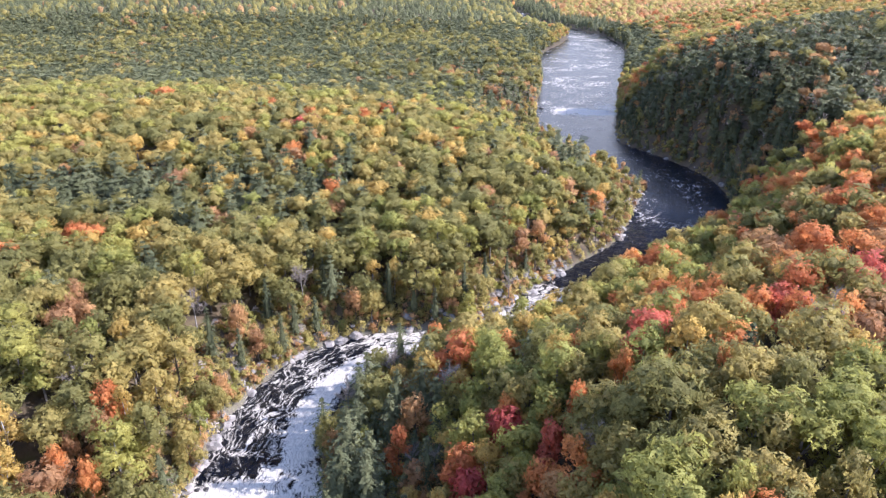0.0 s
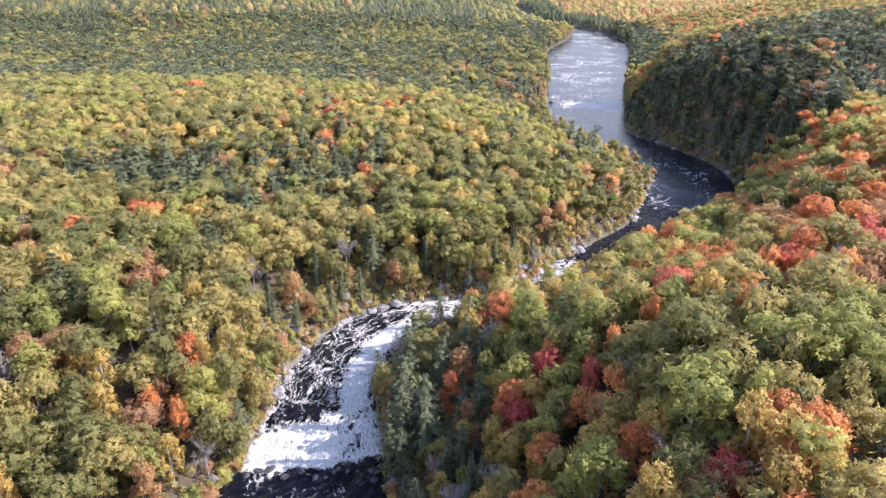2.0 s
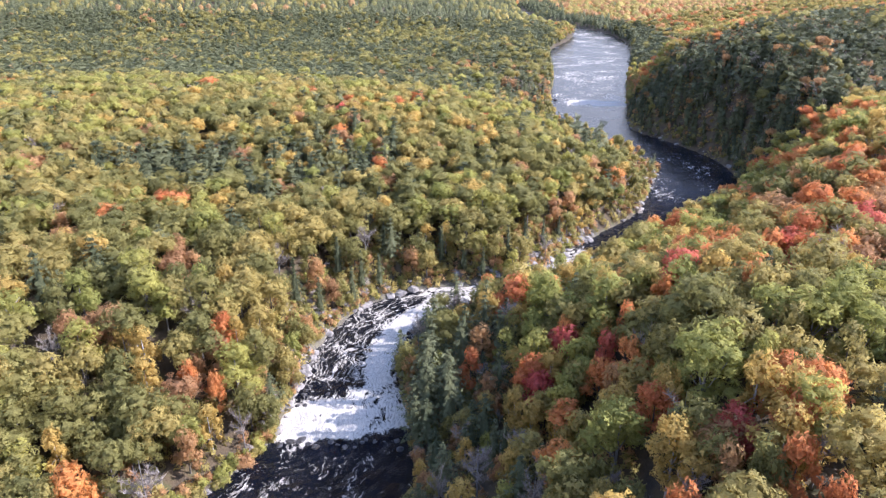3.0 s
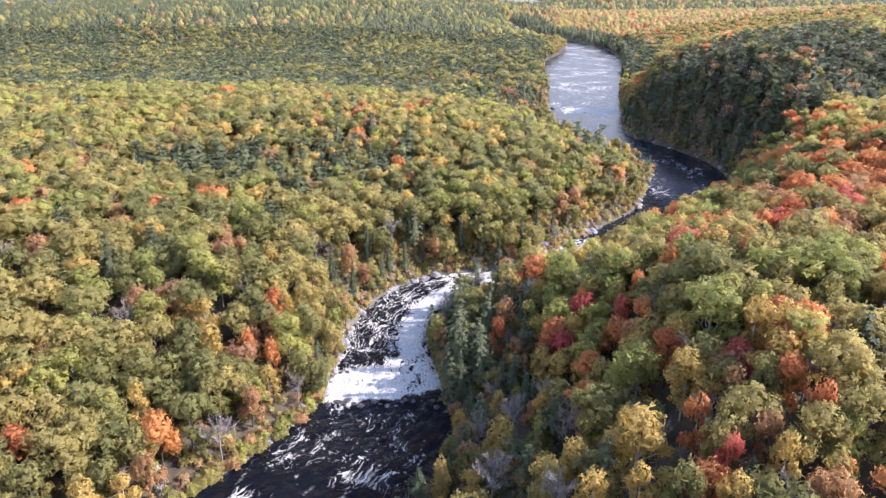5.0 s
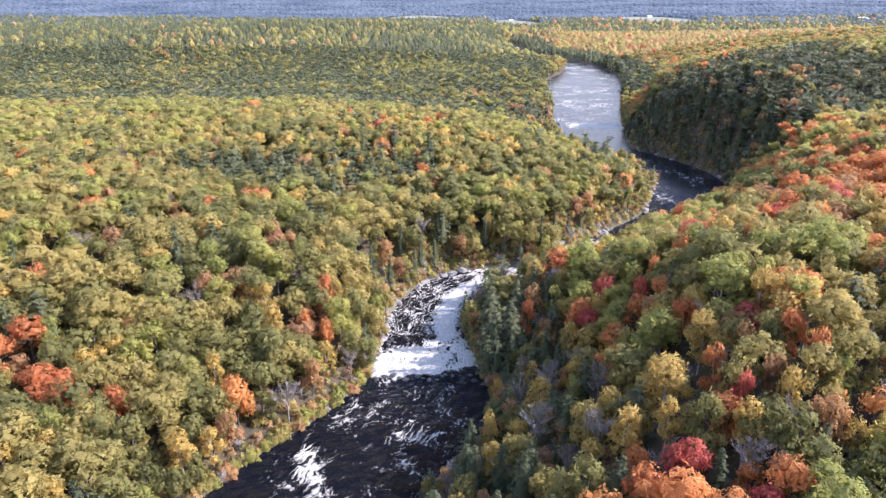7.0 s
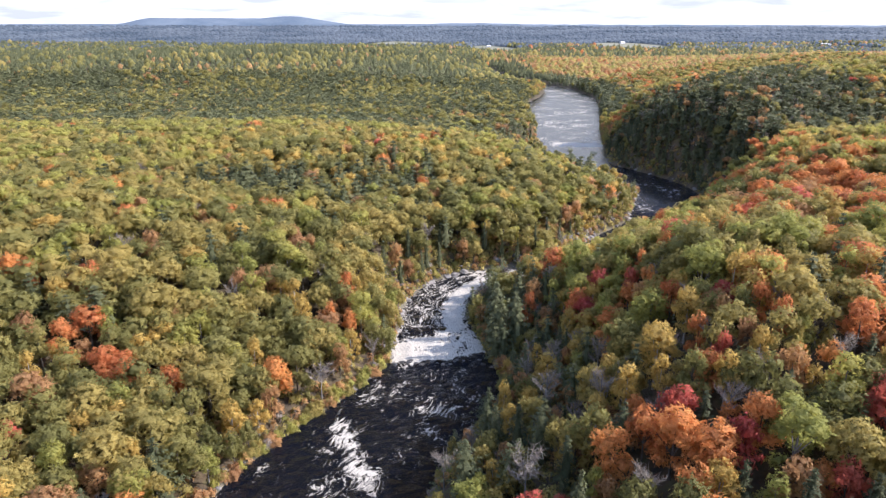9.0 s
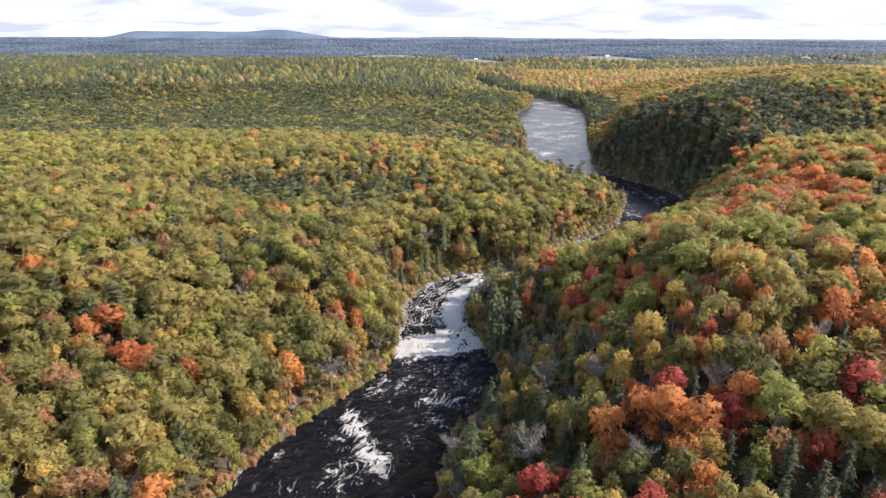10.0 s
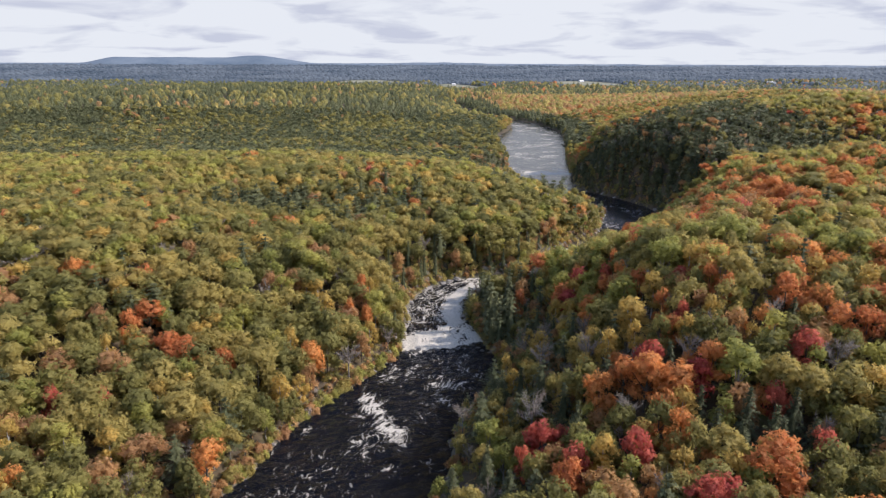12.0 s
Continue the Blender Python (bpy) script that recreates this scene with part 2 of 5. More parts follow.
def water_material():
    """Dark peaty water with wind ripples; torn white foam along the flow where the bed is steep."""
    m, ns, ln = material("river_water")
    out, wat, foa, mix = ns.new("ShaderNodeOutputMaterial"), ns.new("ShaderNodeBsdfPrincipled"), ns.new("ShaderNodeBsdfPrincipled"), ns.new("ShaderNodeMixShader")
    geo, fl, fo = ns.new("ShaderNodeNewGeometry"), ns.new("ShaderNodeAttribute"), ns.new("ShaderNodeAttribute")
    fl.attribute_name, fo.attribute_name = "flow", "foam"
    mp = ns.new("ShaderNodeMapping")
    mp.inputs["Scale"].default_value = (1.0, 0.5, 1.0)
    ln.new(fl.outputs["Vector"], mp.inputs[0])
    warp = node(ns, "ShaderNodeTexNoise", Scale=0.17, Detail=4.0)
    ln.new(fl.outputs["Vector"], warp.inputs["Vector"])
    wv = node(ns, "ShaderNodeVectorMath", "MULTIPLY_ADD")
    wv.inputs[1].default_value = (5.5, 5.5, 0)
    ln.new(warp.outputs["Color"], wv.inputs[0])
    ln.new(mp.outputs[0], wv.inputs[2])
    n1, n2 = node(ns, "ShaderNodeTexNoise", Scale=0.42, Detail=8.0, Roughness=0.66), node(ns, "ShaderNodeTexNoise", Scale=2.1, Detail=6.0, Roughness=0.62)
    for n in (n1, n2):
        ln.new(wv.outputs[0], n.inputs["Vector"])
    # curling veins of foam between the flecks
    n3 = node(ns, "ShaderNodeTexNoise", Scale=0.5, Detail=5.0, Roughness=0.55)
    ln.new(wv.outputs[0], n3.inputs["Vector"])
    fold, crest, vein = node(ns, "ShaderNodeMath", "MULTIPLY_ADD"), node(ns, "ShaderNodeMath", "ABSOLUTE"), node(ns, "ShaderNodeMath", "MULTIPLY_ADD")
    fold.inputs[1].default_value, fold.inputs[2].default_value = 2.0, -1.0
    vein.inputs[1].default_value, vein.inputs[2].default_value = -0.6, 0.33
    flecks = node(ns, "ShaderNodeMath", "MULTIPLY_ADD")
    flecks.inputs[1].default_value = 0.5
    ln.new(n3.outputs[0], fold.inputs[0])
    ln.new(fold.outputs[0], crest.inputs[0])
    ln.new(crest.outputs[0], vein.inputs[0])
    ln.new(n2.outputs[0], flecks.inputs[0])
    ln.new(vein.outputs[0], flecks.inputs[2])
    s = node(ns, "ShaderNodeMath", "MULTIPLY_ADD")
    s.inputs[1].default_value = 1.9
    ln.new(flecks.outputs[0], s.inputs[0])
    ln.new(n1.outputs[0], s.inputs[2])
    t = node(ns, "ShaderNodeMath", "MULTIPLY_ADD")
    t.inputs[1].default_value = 0.36
    ln.new(s.outputs[0], t.inputs[0])
    fs = node(ns, "ShaderNodeMath", "SUBTRACT")
    ln.new(fo.outputs["Fac"], fs.inputs[0])
    fs.inputs[1].default_value = 0.5
    ln.new(fs.outputs[0], t.inputs[2])
    mask = ramp(ns, [(0.49, (0, 0, 0)), (0.585, (1, 1, 1))])
    ln.new(t.outputs[0], mask.inputs[0])
    wat.inputs["Base Color"].default_value = (0.0040, 0.0056, 0.0110, 1)
    wind = ns.new("ShaderNodeAttribute")
    wind.attribute_name = "wind"
    wr = node(ns, "ShaderNodeMath", "MULTIPLY_ADD")
    wr.inputs[1].default_value, wr.inputs[2].default_value = 0.12, 0.06
    ln.new(wind.outputs["Fac"], wr.inputs[0])
    ln.new(wr.outputs[0], wat.inputs["Roughness"])
    wat.inputs["Specular IOR Level"].default_value = 0.5
    wat.inputs["IOR"].default_value = 1.33
    rip = node(ns, "ShaderNodeTexNoise", Scale=0.45, Detail=6.0, Roughness=0.72)
    ln.new(geo.outputs["Position"], rip.inputs["Vector"])
    bp = node(ns, "ShaderNodeBump", Strength=1.0, Distance=3.6)
    ln.new(rip.outputs[0], bp.inputs["Height"])
    calm = node(ns, "ShaderNodeMath", "MULTIPLY_ADD")
    calm.inputs[1].default_value, calm.inputs[2].default_value = -0.88, 1.0
    ln.new(wind.outputs["Fac"], calm.inputs[0])
    ln.new(calm.outputs[0], bp.inputs["Strength"])
    ln.new(bp.outputs[0], wat.inputs["Normal"])
    tint = ramp(ns, [(0.30, (0.24, 0.225, 0.205)), (0.58, (0.53, 0.466, 0.365))])
    ln.new(n2.outputs[0], tint.inputs[0])
    ln.new(tint.outputs[0], foa.inputs["Base Color"])
    foa.inputs["Roughness"].default_value = 0.7
    fb = node(ns, "ShaderNodeBump", Strength=0.7, Distance=0.4)
    ln.new(n2.outputs[0], fb.inputs["Height"])
    ln.new(fb.outputs[0], foa.inputs["Normal"])
    ln.new(mask.outputs[0], mix.inputs[0])
    ln.new(wat.outputs[0], mix.inputs[1])
    ln.new(foa.outputs[0], mix.inputs[2])
    ln.new(mix.outputs[0], out.inputs[0])
    return m


# ---- mesh helpers ----
def mesh_of(name, verts, quads, mats, tris=None, smooth=False, mat_index=None):
    """A mesh from numpy arrays of corners, four-sided faces and three-sided faces."""
    me = bpy.data.meshes.new(name)
    quads = np.zeros((0, 4), np.int32) if quads is None else np.asarray(quads, np.int32)
    tris = np.zeros((0, 3), np.int32) if tris is None else np.asarray(tris, np.int32)
    nq, nt = len(quads), len(tris)
    me.vertices.add(len(verts))
    me.vertices.foreach_set("co", np.asarray(verts, np.float32).ravel())
    me.loops.add(4 * nq + 3 * nt)
    me.loops.foreach_set("vertex_index", np.concatenate([quads.ravel(), tris.ravel()]))
    me.polygons.add(nq + nt)
    me.polygons.foreach_set("loop_start", np.concatenate([4 * np.arange(nq), 4 * nq + 3 * np.arange(nt)]).astype(np.int32))
    if smooth:
        me.polygons.foreach_set("use_smooth", np.ones(nq + nt, bool))
    for mt in mats if isinstance(mats, (list, tuple)) else [mats]:
        me.materials.append(mt)
    if mat_index is not None:
        me.polygons.foreach_set("material_index", np.asarray(mat_index, np.int32))
    me.update(calc_edges=True)
    return me


def soft_normals(me, normals):
    """Shade a crown by its billows rather than by its single leaf sprays."""
    me.normals_split_custom_set_from_vertices(np.asarray(normals, np.float32))


def attribute(me, name, values, kind="FLOAT"):
    a = me.attributes.new(name, kind, "POINT")
    a.data.foreach_set("value" if kind == "FLOAT" else "vector", np.asarray(values, np.float32).ravel())


def smoothstep(a, b, x):
    t = np.clip((x - a) / (b - a), 0, 1)
    return t * t * (3 - 2 * t)


def value_noise(x, y, scale, seed=0):
    """Smooth noise between 0 and 1 over the plan, with two octaves."""
    total = 0.0
    for octave, weight in ((1.0, 0.65), (2.3, 0.35)):
        u, v = np.asarray(x) / scale * octave + 37.0 * seed, np.asarray(y) / scale * octave - 11.0 * seed
        i, j = np.floor(u), np.floor(v)
        fu, fv = smoothstep(0, 1, u - i), smoothstep(0, 1, v - j)

        def h(a, b):
            s = np.sin(a * 127.1 + b * 311.7 + seed * 74.7) * 43758.5453
            return s - np.floor(s)

        total = total + weight * ((h(i, j) * (1 - fu) + h(i + 1, j) * fu) * (1 - fv) + (h(i, j + 1) * (1 - fu) + h(i + 1, j + 1) * fu) * fv)
    return total


# ---- the plan: river and hills ----
# x, y, half width, water level along the middle of the river, upstream
RIVER = [(-170, -200, 25, 0), (-115, -80, 25, 0), (-86, -12, 24.5, 0), (-73.5, 11, 24.5, 0), (-67, 30, 23.5, 0), (-59, 48, 20.5, 0), (-48, 64, 19.5, 0),
         (-40.5, 78, 19, 0), (-38.8, 93, 15.5, 0.1), (-39.3, 107, 13, 1.7), (-39.5, 120, 12.2, 2.2), (-35, 134, 12.2, 2.8), (-26, 147, 10.5, 3.4),
         (-12, 153, 7.5, 3.9), (4, 154, 6, 4.3), (17, 163, 6.5, 4.7), (30, 176, 8, 5)]
RIVER_UP = [(47, 194, 9, 5.3), (70, 217, 11, 5.4), (93, 252, 18, 5.5), (103, 286, 17, 5.5), (91, 322, 19, 5.5), (77, 358, 17.5, 5.5), (79, 414, 25, 5.5),
            (99, 515, 29, 5.7), (112, 577, 33, 5.8), (136, 700, 42, 5.9), (162, 795, 33, 6), (172, 900, 20, 6), (150, 1000, 12, 6), (126, 1090, 9, 6.2), (124, 1300, 8, 6.4)]
# gentle hills of the plan: x, y, radius, height
HILLS_WEST = [(-140, 150, 75, 4.4), (-230, 280, 110, 8.8), (-40, 250, 80, -2.1), (60, 300, 34, -5.6), (-130, 390, 80, 3.6), (-10, 430, 80, -2.4), (-60, 300, 80, 12.1), (-110, 60, 55, -10.6), (-300, 40, 170, 8.4), (-450, 300, 180, 11.7), (-150, 110, 45, 5.9), (-300, 600, 150, -3.6), (-450, 800, 150, -6.8), (-130, 680, 120, 1.0), (-420, 1000, 120, 14.3), (-150, 1000, 130, 9.6), (-250, 1260, 190, 25.9), (0, 1330, 200, 17.9), (60, 850, 120, -3.0), (-650, 1200, 220, 26.1), (-700, 700, 250, 4.3), (-118, 183, 40, -4.7), (-40, 185, 35, -3.7), (-175, 110, 60, 6.9)]
HILLS_EAST = [(0, 20, 40, 13.0), (30, 65, 60, 4.1), (80, 110, 70, 8.8), (125, 185, 45, 3.1), (185, 185, 50, 12.5), (215, 265, 45, -15.5), (270, 275, 50, -16.4), (230, 100, 120, 16.2), (170, 320, 45, 19.5), (160, 430, 50, 12.2), (270, 380, 100, 26.4), (450, 450, 180, 28.3), (330, 600, 110, 2.5), (230, 780, 110, -9.3), (480, 930, 180, 8.1), (400, 1180, 200, 2.9), (750, 850, 280, 34.1), (250, 1150, 150, -2.7), (600, 150, 200, 33.1), (60, -60, 90, 2.1), (300, -150, 180, 40.3), (-28, -10, 35, 0.8), (40, 160, 40, -6.8), (700, 1350, 280, 4.2), (20, 46, 26, 1.8), (2, 22, 24, -6.1), (-20, -2, 28, 3.6), (18, -18, 30, -14.6)]


def along(points, step):
    """A smooth line through the stations, sampled finely (Catmull-Rom)."""
    p = np.array(points, float)
    p = np.vstack([2 * p[0] - p[1], p, 2 * p[-1] - p[-2]])
    out = []
    for k in range(1, len(p) - 2):
        n = max(2, int(np.linalg.norm(p[k + 1, :2] - p[k, :2]) / step))
        t = np.linspace(0, 1, n, endpoint=False)[:, None]
        a, b, c, d = p[k - 1], p[k], p[k + 1], p[k + 2]
        out.append(0.5 * (2 * b + (c - a) * t + (2 * a - 5 * b + 4 * c - d) * t ** 2 + (3 * b - a - 3 * c + d) * t ** 3))
    return np.vstack(out + [p[-2:-1]])


STREAM = along(RIVER + RIVER_UP, 1.6)
COARSE = STREAM[::4]
TANGENT = np.gradient(COARSE[:, :2], axis=0)
TANGENT /= np.linalg.norm(TANGENT, axis=1)[:, None]


def river_near(x, y):
    """Distance past the bank (minus: in the water), water level, side (-1: west bank, 1: east bank) and the place along the river."""
    pts = np.stack([np.ravel(x), np.ravel(y)], 1).astype(float)
    best = np.empty(len(pts), int)
    gap = np.empty(len(pts))
    for k in range(0, len(pts), 8000):
        d = np.hypot(pts[k:k + 8000, None, 0] - COARSE[None, :, 0], pts[k:k + 8000, None, 1] - COARSE[None, :, 1]) - COARSE[None, :, 2]
        best[k:k + 8000] = d.argmin(1)
        gap[k:k + 8000] = d.min(1)
    off = pts - COARSE[best, :2]
    side = np.where(TANGENT[best, 0] * off[:, 1] - TANGENT[best, 1] * off[:, 0] > 0, -1.0, 1.0)
    shape = np.shape(x)
    return gap.reshape(shape), COARSE[best, 3].reshape(shape), side.reshape(shape), COARSE[best, 1].reshape(shape)


def ground_height(x, y, fine=True):
    x, y = np.asarray(x, float), np.asarray(y, float)
    z = np.full(x.shape, 8.0)
    for cx, cy, r, h in HILLS_WEST + HILLS_EAST:
        z = z + h * np.exp(-((x - cx) ** 2 + (y - cy) ** 2) / (2 * r * r))
    far = np.hypot(x + 30, y)
    z = z + 5 * smoothstep(1100, 1900, far) + 58 * smoothstep(2000, 4800, far) + 9 * smoothstep(900, 2500, far) * (value_noise(x, y, 420, 3) - 0.5)
    z = np.maximum(z, 7.0)
    gap, level, side, ry = river_near(x, y)
    west = np.interp(ry, [0, 60, 95, 115, 180, 230, 300, 500, 700], [60, 50, 40, 26, 26, 40, 60, 80, 120])
    east = np.interp(ry, [0, 60, 95, 140, 180, 240, 300, 450, 560, 700], [70, 62, 60, 60, 60, 40, 25, 27, 80, 120])
    reach = np.where(side < 0, west, east)
    lift = 1.1 * smoothstep(0, 2.5, gap) + 0.6 * smoothstep(2, 9, gap)
    lift = lift + np.where((side < 0) & (ry > 96) & (ry < 190), 3.6, 0.0) * smoothstep(1.5, 7, gap)
    bank = level + lift
    t = np.clip(gap / reach, 0, 1)
    t = np.where((side > 0) & (ry > 235) & (ry < 500), np.clip(t * 1.05, 0, 1), t)
    blend = np.where(t < 1, 0.45 * t + 0.55 * t * t * (3 - 2 * t), 1)
    land = bank + np.maximum(z - bank, 0.5) * blend
    if fine:
        land = land + 0.8 * (value_noise(x, y, 9, 5) - 0.5) * smoothstep(0.5, 6, gap)
    bed = level - 1.6 * smoothstep(0, 5, -gap) - 0.25
    return np.where(gap > 0, land, bed)


# ---- ground: one sheet to the horizon ----
def spread(lo, hi, step, out_lo, out_hi, grow=1.065):
    mid = list(np.arange(lo, hi + 0.1, step))
    for sign, end in ((1, out_hi), (-1, out_lo)):
        s, p = step, (mid[-1] if sign > 0 else mid[0])
        while sign * (end - p) > 0:
            s *= grow
            p += sign * s
            mid.append(p) if sign > 0 else mid.insert(0, p)
    return np.array(mid)


def build_ground():
    gx, gy = spread(-250, 240, 3.2, -4700, 4700), spread(-60, 480, 3.2, -1800, 4850)
    X, Y = np.meshgrid(gx, gy)
    Z = ground_height(X, Y)
    nx, ny = len(gx), len(gy)
    idx = np.arange(nx * ny).reshape(ny, nx)
    q = np.stack([idx[:-1, :-1], idx[:-1, 1:], idx[1:, 1:], idx[1:, :-1]], -1).reshape(-1, 4)
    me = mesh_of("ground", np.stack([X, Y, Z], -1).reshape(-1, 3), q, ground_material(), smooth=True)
    gap, level, side, ry = river_near(X, Y)
    rocky = np.where((side < 0) & (ry > 92) & (ry < 195), 2.6, 0.9)
    attribute(me, "shore", ((1 - smoothstep(0.5 * rocky, rocky, gap)) * (1 - smoothstep(200, 230, ry))).ravel())
    # the haze-tinted canopy colour takes over with distance
    attribute(me, "hazy_far_woods", smoothstep(1300, 2000, np.hypot(X, Y)).ravel())
    tagged(new("ground", me), "forest floor of brown leaf litter with rocky river banks", "ground", kind="structure")


build_ground()


def build_water():
    across = np.linspace(-1, 1, 27)
    p = STREAM
    tan = np.gradient(p[:, :2], axis=0)
    tan /= np.linalg.norm(tan, axis=1)[:, None]
    east = np.stack([tan[:, 1], -tan[:, 0]], 1)
    run = np.concatenate([[0], np.cumsum(np.linalg.norm(np.diff(p[:, :2], axis=0), axis=1))])
    w = p[:, 2, None] + 0.9
    X = p[:, 0, None] + east[:, 0, None] * across * w
    Y = p[:, 1, None] + east[:, 1, None] * across * w
    Z = np.repeat(p[:, 3, None], 27, 1)
    ry = p[:, 1, None] + 0 * X
    side = np.repeat(across[None, :], len(p), 0)
    foam = 0.27 + 0.11 * value_noise(X, Y, 7, 31) + 0.10 * value_noise(X, Y, 2.6, 33)
    # the fall across the river, with a ragged foot
    foot = 89.5 + 6.0 * value_noise(X, Y, 6, 8) + 1.5 * side
    wet = smoothstep(foot - 0.6, foot + 0.6, Y)
    fall = wet * (1 - smoothstep(103, 113, ry))
    apron = wet * (1 - smoothstep(101, 113, ry)) * (0.545 + 0.22 * value_noise(X, Y, 4.5, 15) - 0.12 * np.exp(-((side - 0.45) / 0.2) ** 2))
    # a smooth white chute down the east side, dark broken water over ledges beside it
    lane = np.interp(ry, [96, 112, 125, 140, 152], [0.62, 0.55, 0.45, 0.30, 0.25])
    chute = (0.46 + 0.26 * np.exp(-((side - lane) / 0.25) ** 4) * (0.8 + 0.4 * value_noise(X, Y, 8, 23))) * smoothstep(105, 112, ry)
    boil = (0.475 + 0.17 * value_noise(X, Y, 5, 44)) * smoothstep(94, 99, ry) * (1 - smoothstep(108, 116, ry)) * smoothstep(-0.5, 0.1, side)
    ledges = (0.36 + 0.11 * value_noise(X, Y, 6, 27)) * smoothstep(96, 102, ry)
    rapid = (1 - smoothstep(178, 200, ry))
    foam = np.maximum.reduce([foam, apron, rapid * chute, rapid * boil, rapid * ledges, rapid * np.where(ry > 150, 0.52, 0.0)])
    for bx, by, r, a in ((-66, 60, 2.6, 0.15), (-64.5, 53, 2.2, 0.17), (-62, 46, 2.6, 0.20), (-59.5, 39, 3.2, 0.25), (-57.5, 34, 2.6, 0.18), (-65, 42, 2.6, 0.12), (-69, 34, 3.0, 0.10), (-59, 73, 4, 0.07), (-50, 84, 5, 0.06), (-44, 62, 6, 0.07), (-34, 76, 5, 0.07), (-85, 18, 9, 0.05)):
        foam = foam + a * (0.35 + 1.3 * value_noise(X, Y, 4.5, 12)) * np.exp(-((X - bx) ** 2 + ((Y - by) / 1.8) ** 2) / (r * r)) * (1 - fall)
    up = smoothstep(195, 215, ry)
    # upper reach: foam flecks, thickened past y 335 to imitate glare on the water
    quick = 0.305 + 0.15 * value_noise(X, Y, 13, 4) + 0.01 * (1 - smoothstep(330, 380, ry)) + 0.42 * np.exp(-((ry - 443 + 9 * value_noise(X, Y, 16, 3)) / 9) ** 2) * (0.30 + 0.9 * value_noise(X, Y, 8, 14)) * np.exp(-((side - 0.25) / 0.75) ** 4) + 0.045 * smoothstep(335, 470, ry)
    foam = foam * (1 - up) + up * quick
    rough = np.clip((foam - 0.2) * 2, 0, 1)
    Z = Z + 0.10 * (value_noise(X, Y, 3.0, 6) - 0.5) + rough * 0.9 * (value_noise(X, Y, 2.4, 9) - 0.5)
    n, k = X.shape
    idx = np.arange(n * k).reshape(n, k)
    q = np.stack([idx[:-1, :-1], idx[:-1, 1:], idx[1:, 1:], idx[1:, :-1]], -1).reshape(-1, 4)
    me = mesh_of("water", np.stack([X, Y, Z], -1).reshape(-1, 3), q, water_material(), smooth=True)
    attribute(me, "foam", foam.ravel())
    attribute(me, "wind", np.broadcast_to(smoothstep(205, 260, ry), X.shape).ravel())
    flow = np.stack([side * w, np.repeat(run[:, None], k, 1), 0 * X], -1)
    attribute(me, "flow", flow.reshape(-1, 3), "FLOAT_VECTOR")
    tagged(new("water", me), "dark peaty river with white foaming rapids", "river", kind="structure")


build_water()


# ---- trees: templates ----
def prism(p0, p1, r0, r1, sides=6):
    """A tapered stick between two points: corners and four-sided faces."""
    p0, p1 = np.array(p0, float), np.array(p1, float)
    ax = (p1 - p0) / np.linalg.norm(p1 - p0)
    u = np.cross(ax, (0.31, 0.95, 0.1))
    u /= np.linalg.norm(u)
    v = np.cross(ax, u)
    a = np.linspace(0, 2 * np.pi, sides, endpoint=False)
    ring = np.cos(a)[:, None] * u + np.sin(a)[:, None] * v
    k = np.arange(sides)
    return np.vstack([p0 + ring * r0, p1 + ring * r1]), np.stack([k, (k + 1) % sides, sides + (k + 1) % sides, sides + k], 1)


def join(pieces):
    verts, faces, n = [], [], 0
    for v, f in pieces:
        verts.append(v)
        faces.append(np.asarray(f) + n)
        n += len(v)
    return np.vstack(verts), np.vstack(faces)


def clumps(points, normals, size, r, flat=0.45, long=1.0):
    """Small three-cornered leaf sprays, one at each point, turned about outwards: corners, faces and soft normals."""
    n = len(points)
    nrm = normals + r.normal(0, flat, (n, 3))
    nrm /= np.linalg.norm(nrm, axis=1)[:, None]
    u = np.cross(nrm, r.normal(0, 1, (n, 3)))
    u /= np.linalg.norm(u, axis=1)[:, None]
    v = np.cross(nrm, u)
    s = (size * r.uniform(0.6, 1.4, n))[:, None]
    corners = []
    for k in range(3):
        a = (2.094 * k + r.uniform(-0.5, 0.5, n))[:, None]
        corners.append(points + s * (u * np.cos(a) * long + v * np.sin(a)) - nrm * s * r.uniform(0.0, 0.5, (n, 1)))
    soft = normals + 0.55 * nrm + r.normal(0, 0.12, (n, 3))
    soft /= np.linalg.norm(soft, axis=1)[:, None]
    return np.stack(corners, 1).reshape(-1, 3), np.arange(3 * n).reshape(n, 3), np.repeat(soft, 3, 0)


OCTA_V = np.array([(1, 0, 0), (0, 1, 0), (-1, 0, 0), (0, -1, 0), (0, 0, 1), (0, 0, -1)], float)
OCTA_F = np.array([(0, 1, 4), (1, 2, 4), (2, 3, 4), (3, 0, 4), (1, 0, 5), (2, 1, 5), (3, 2, 5), (0, 3, 5)])


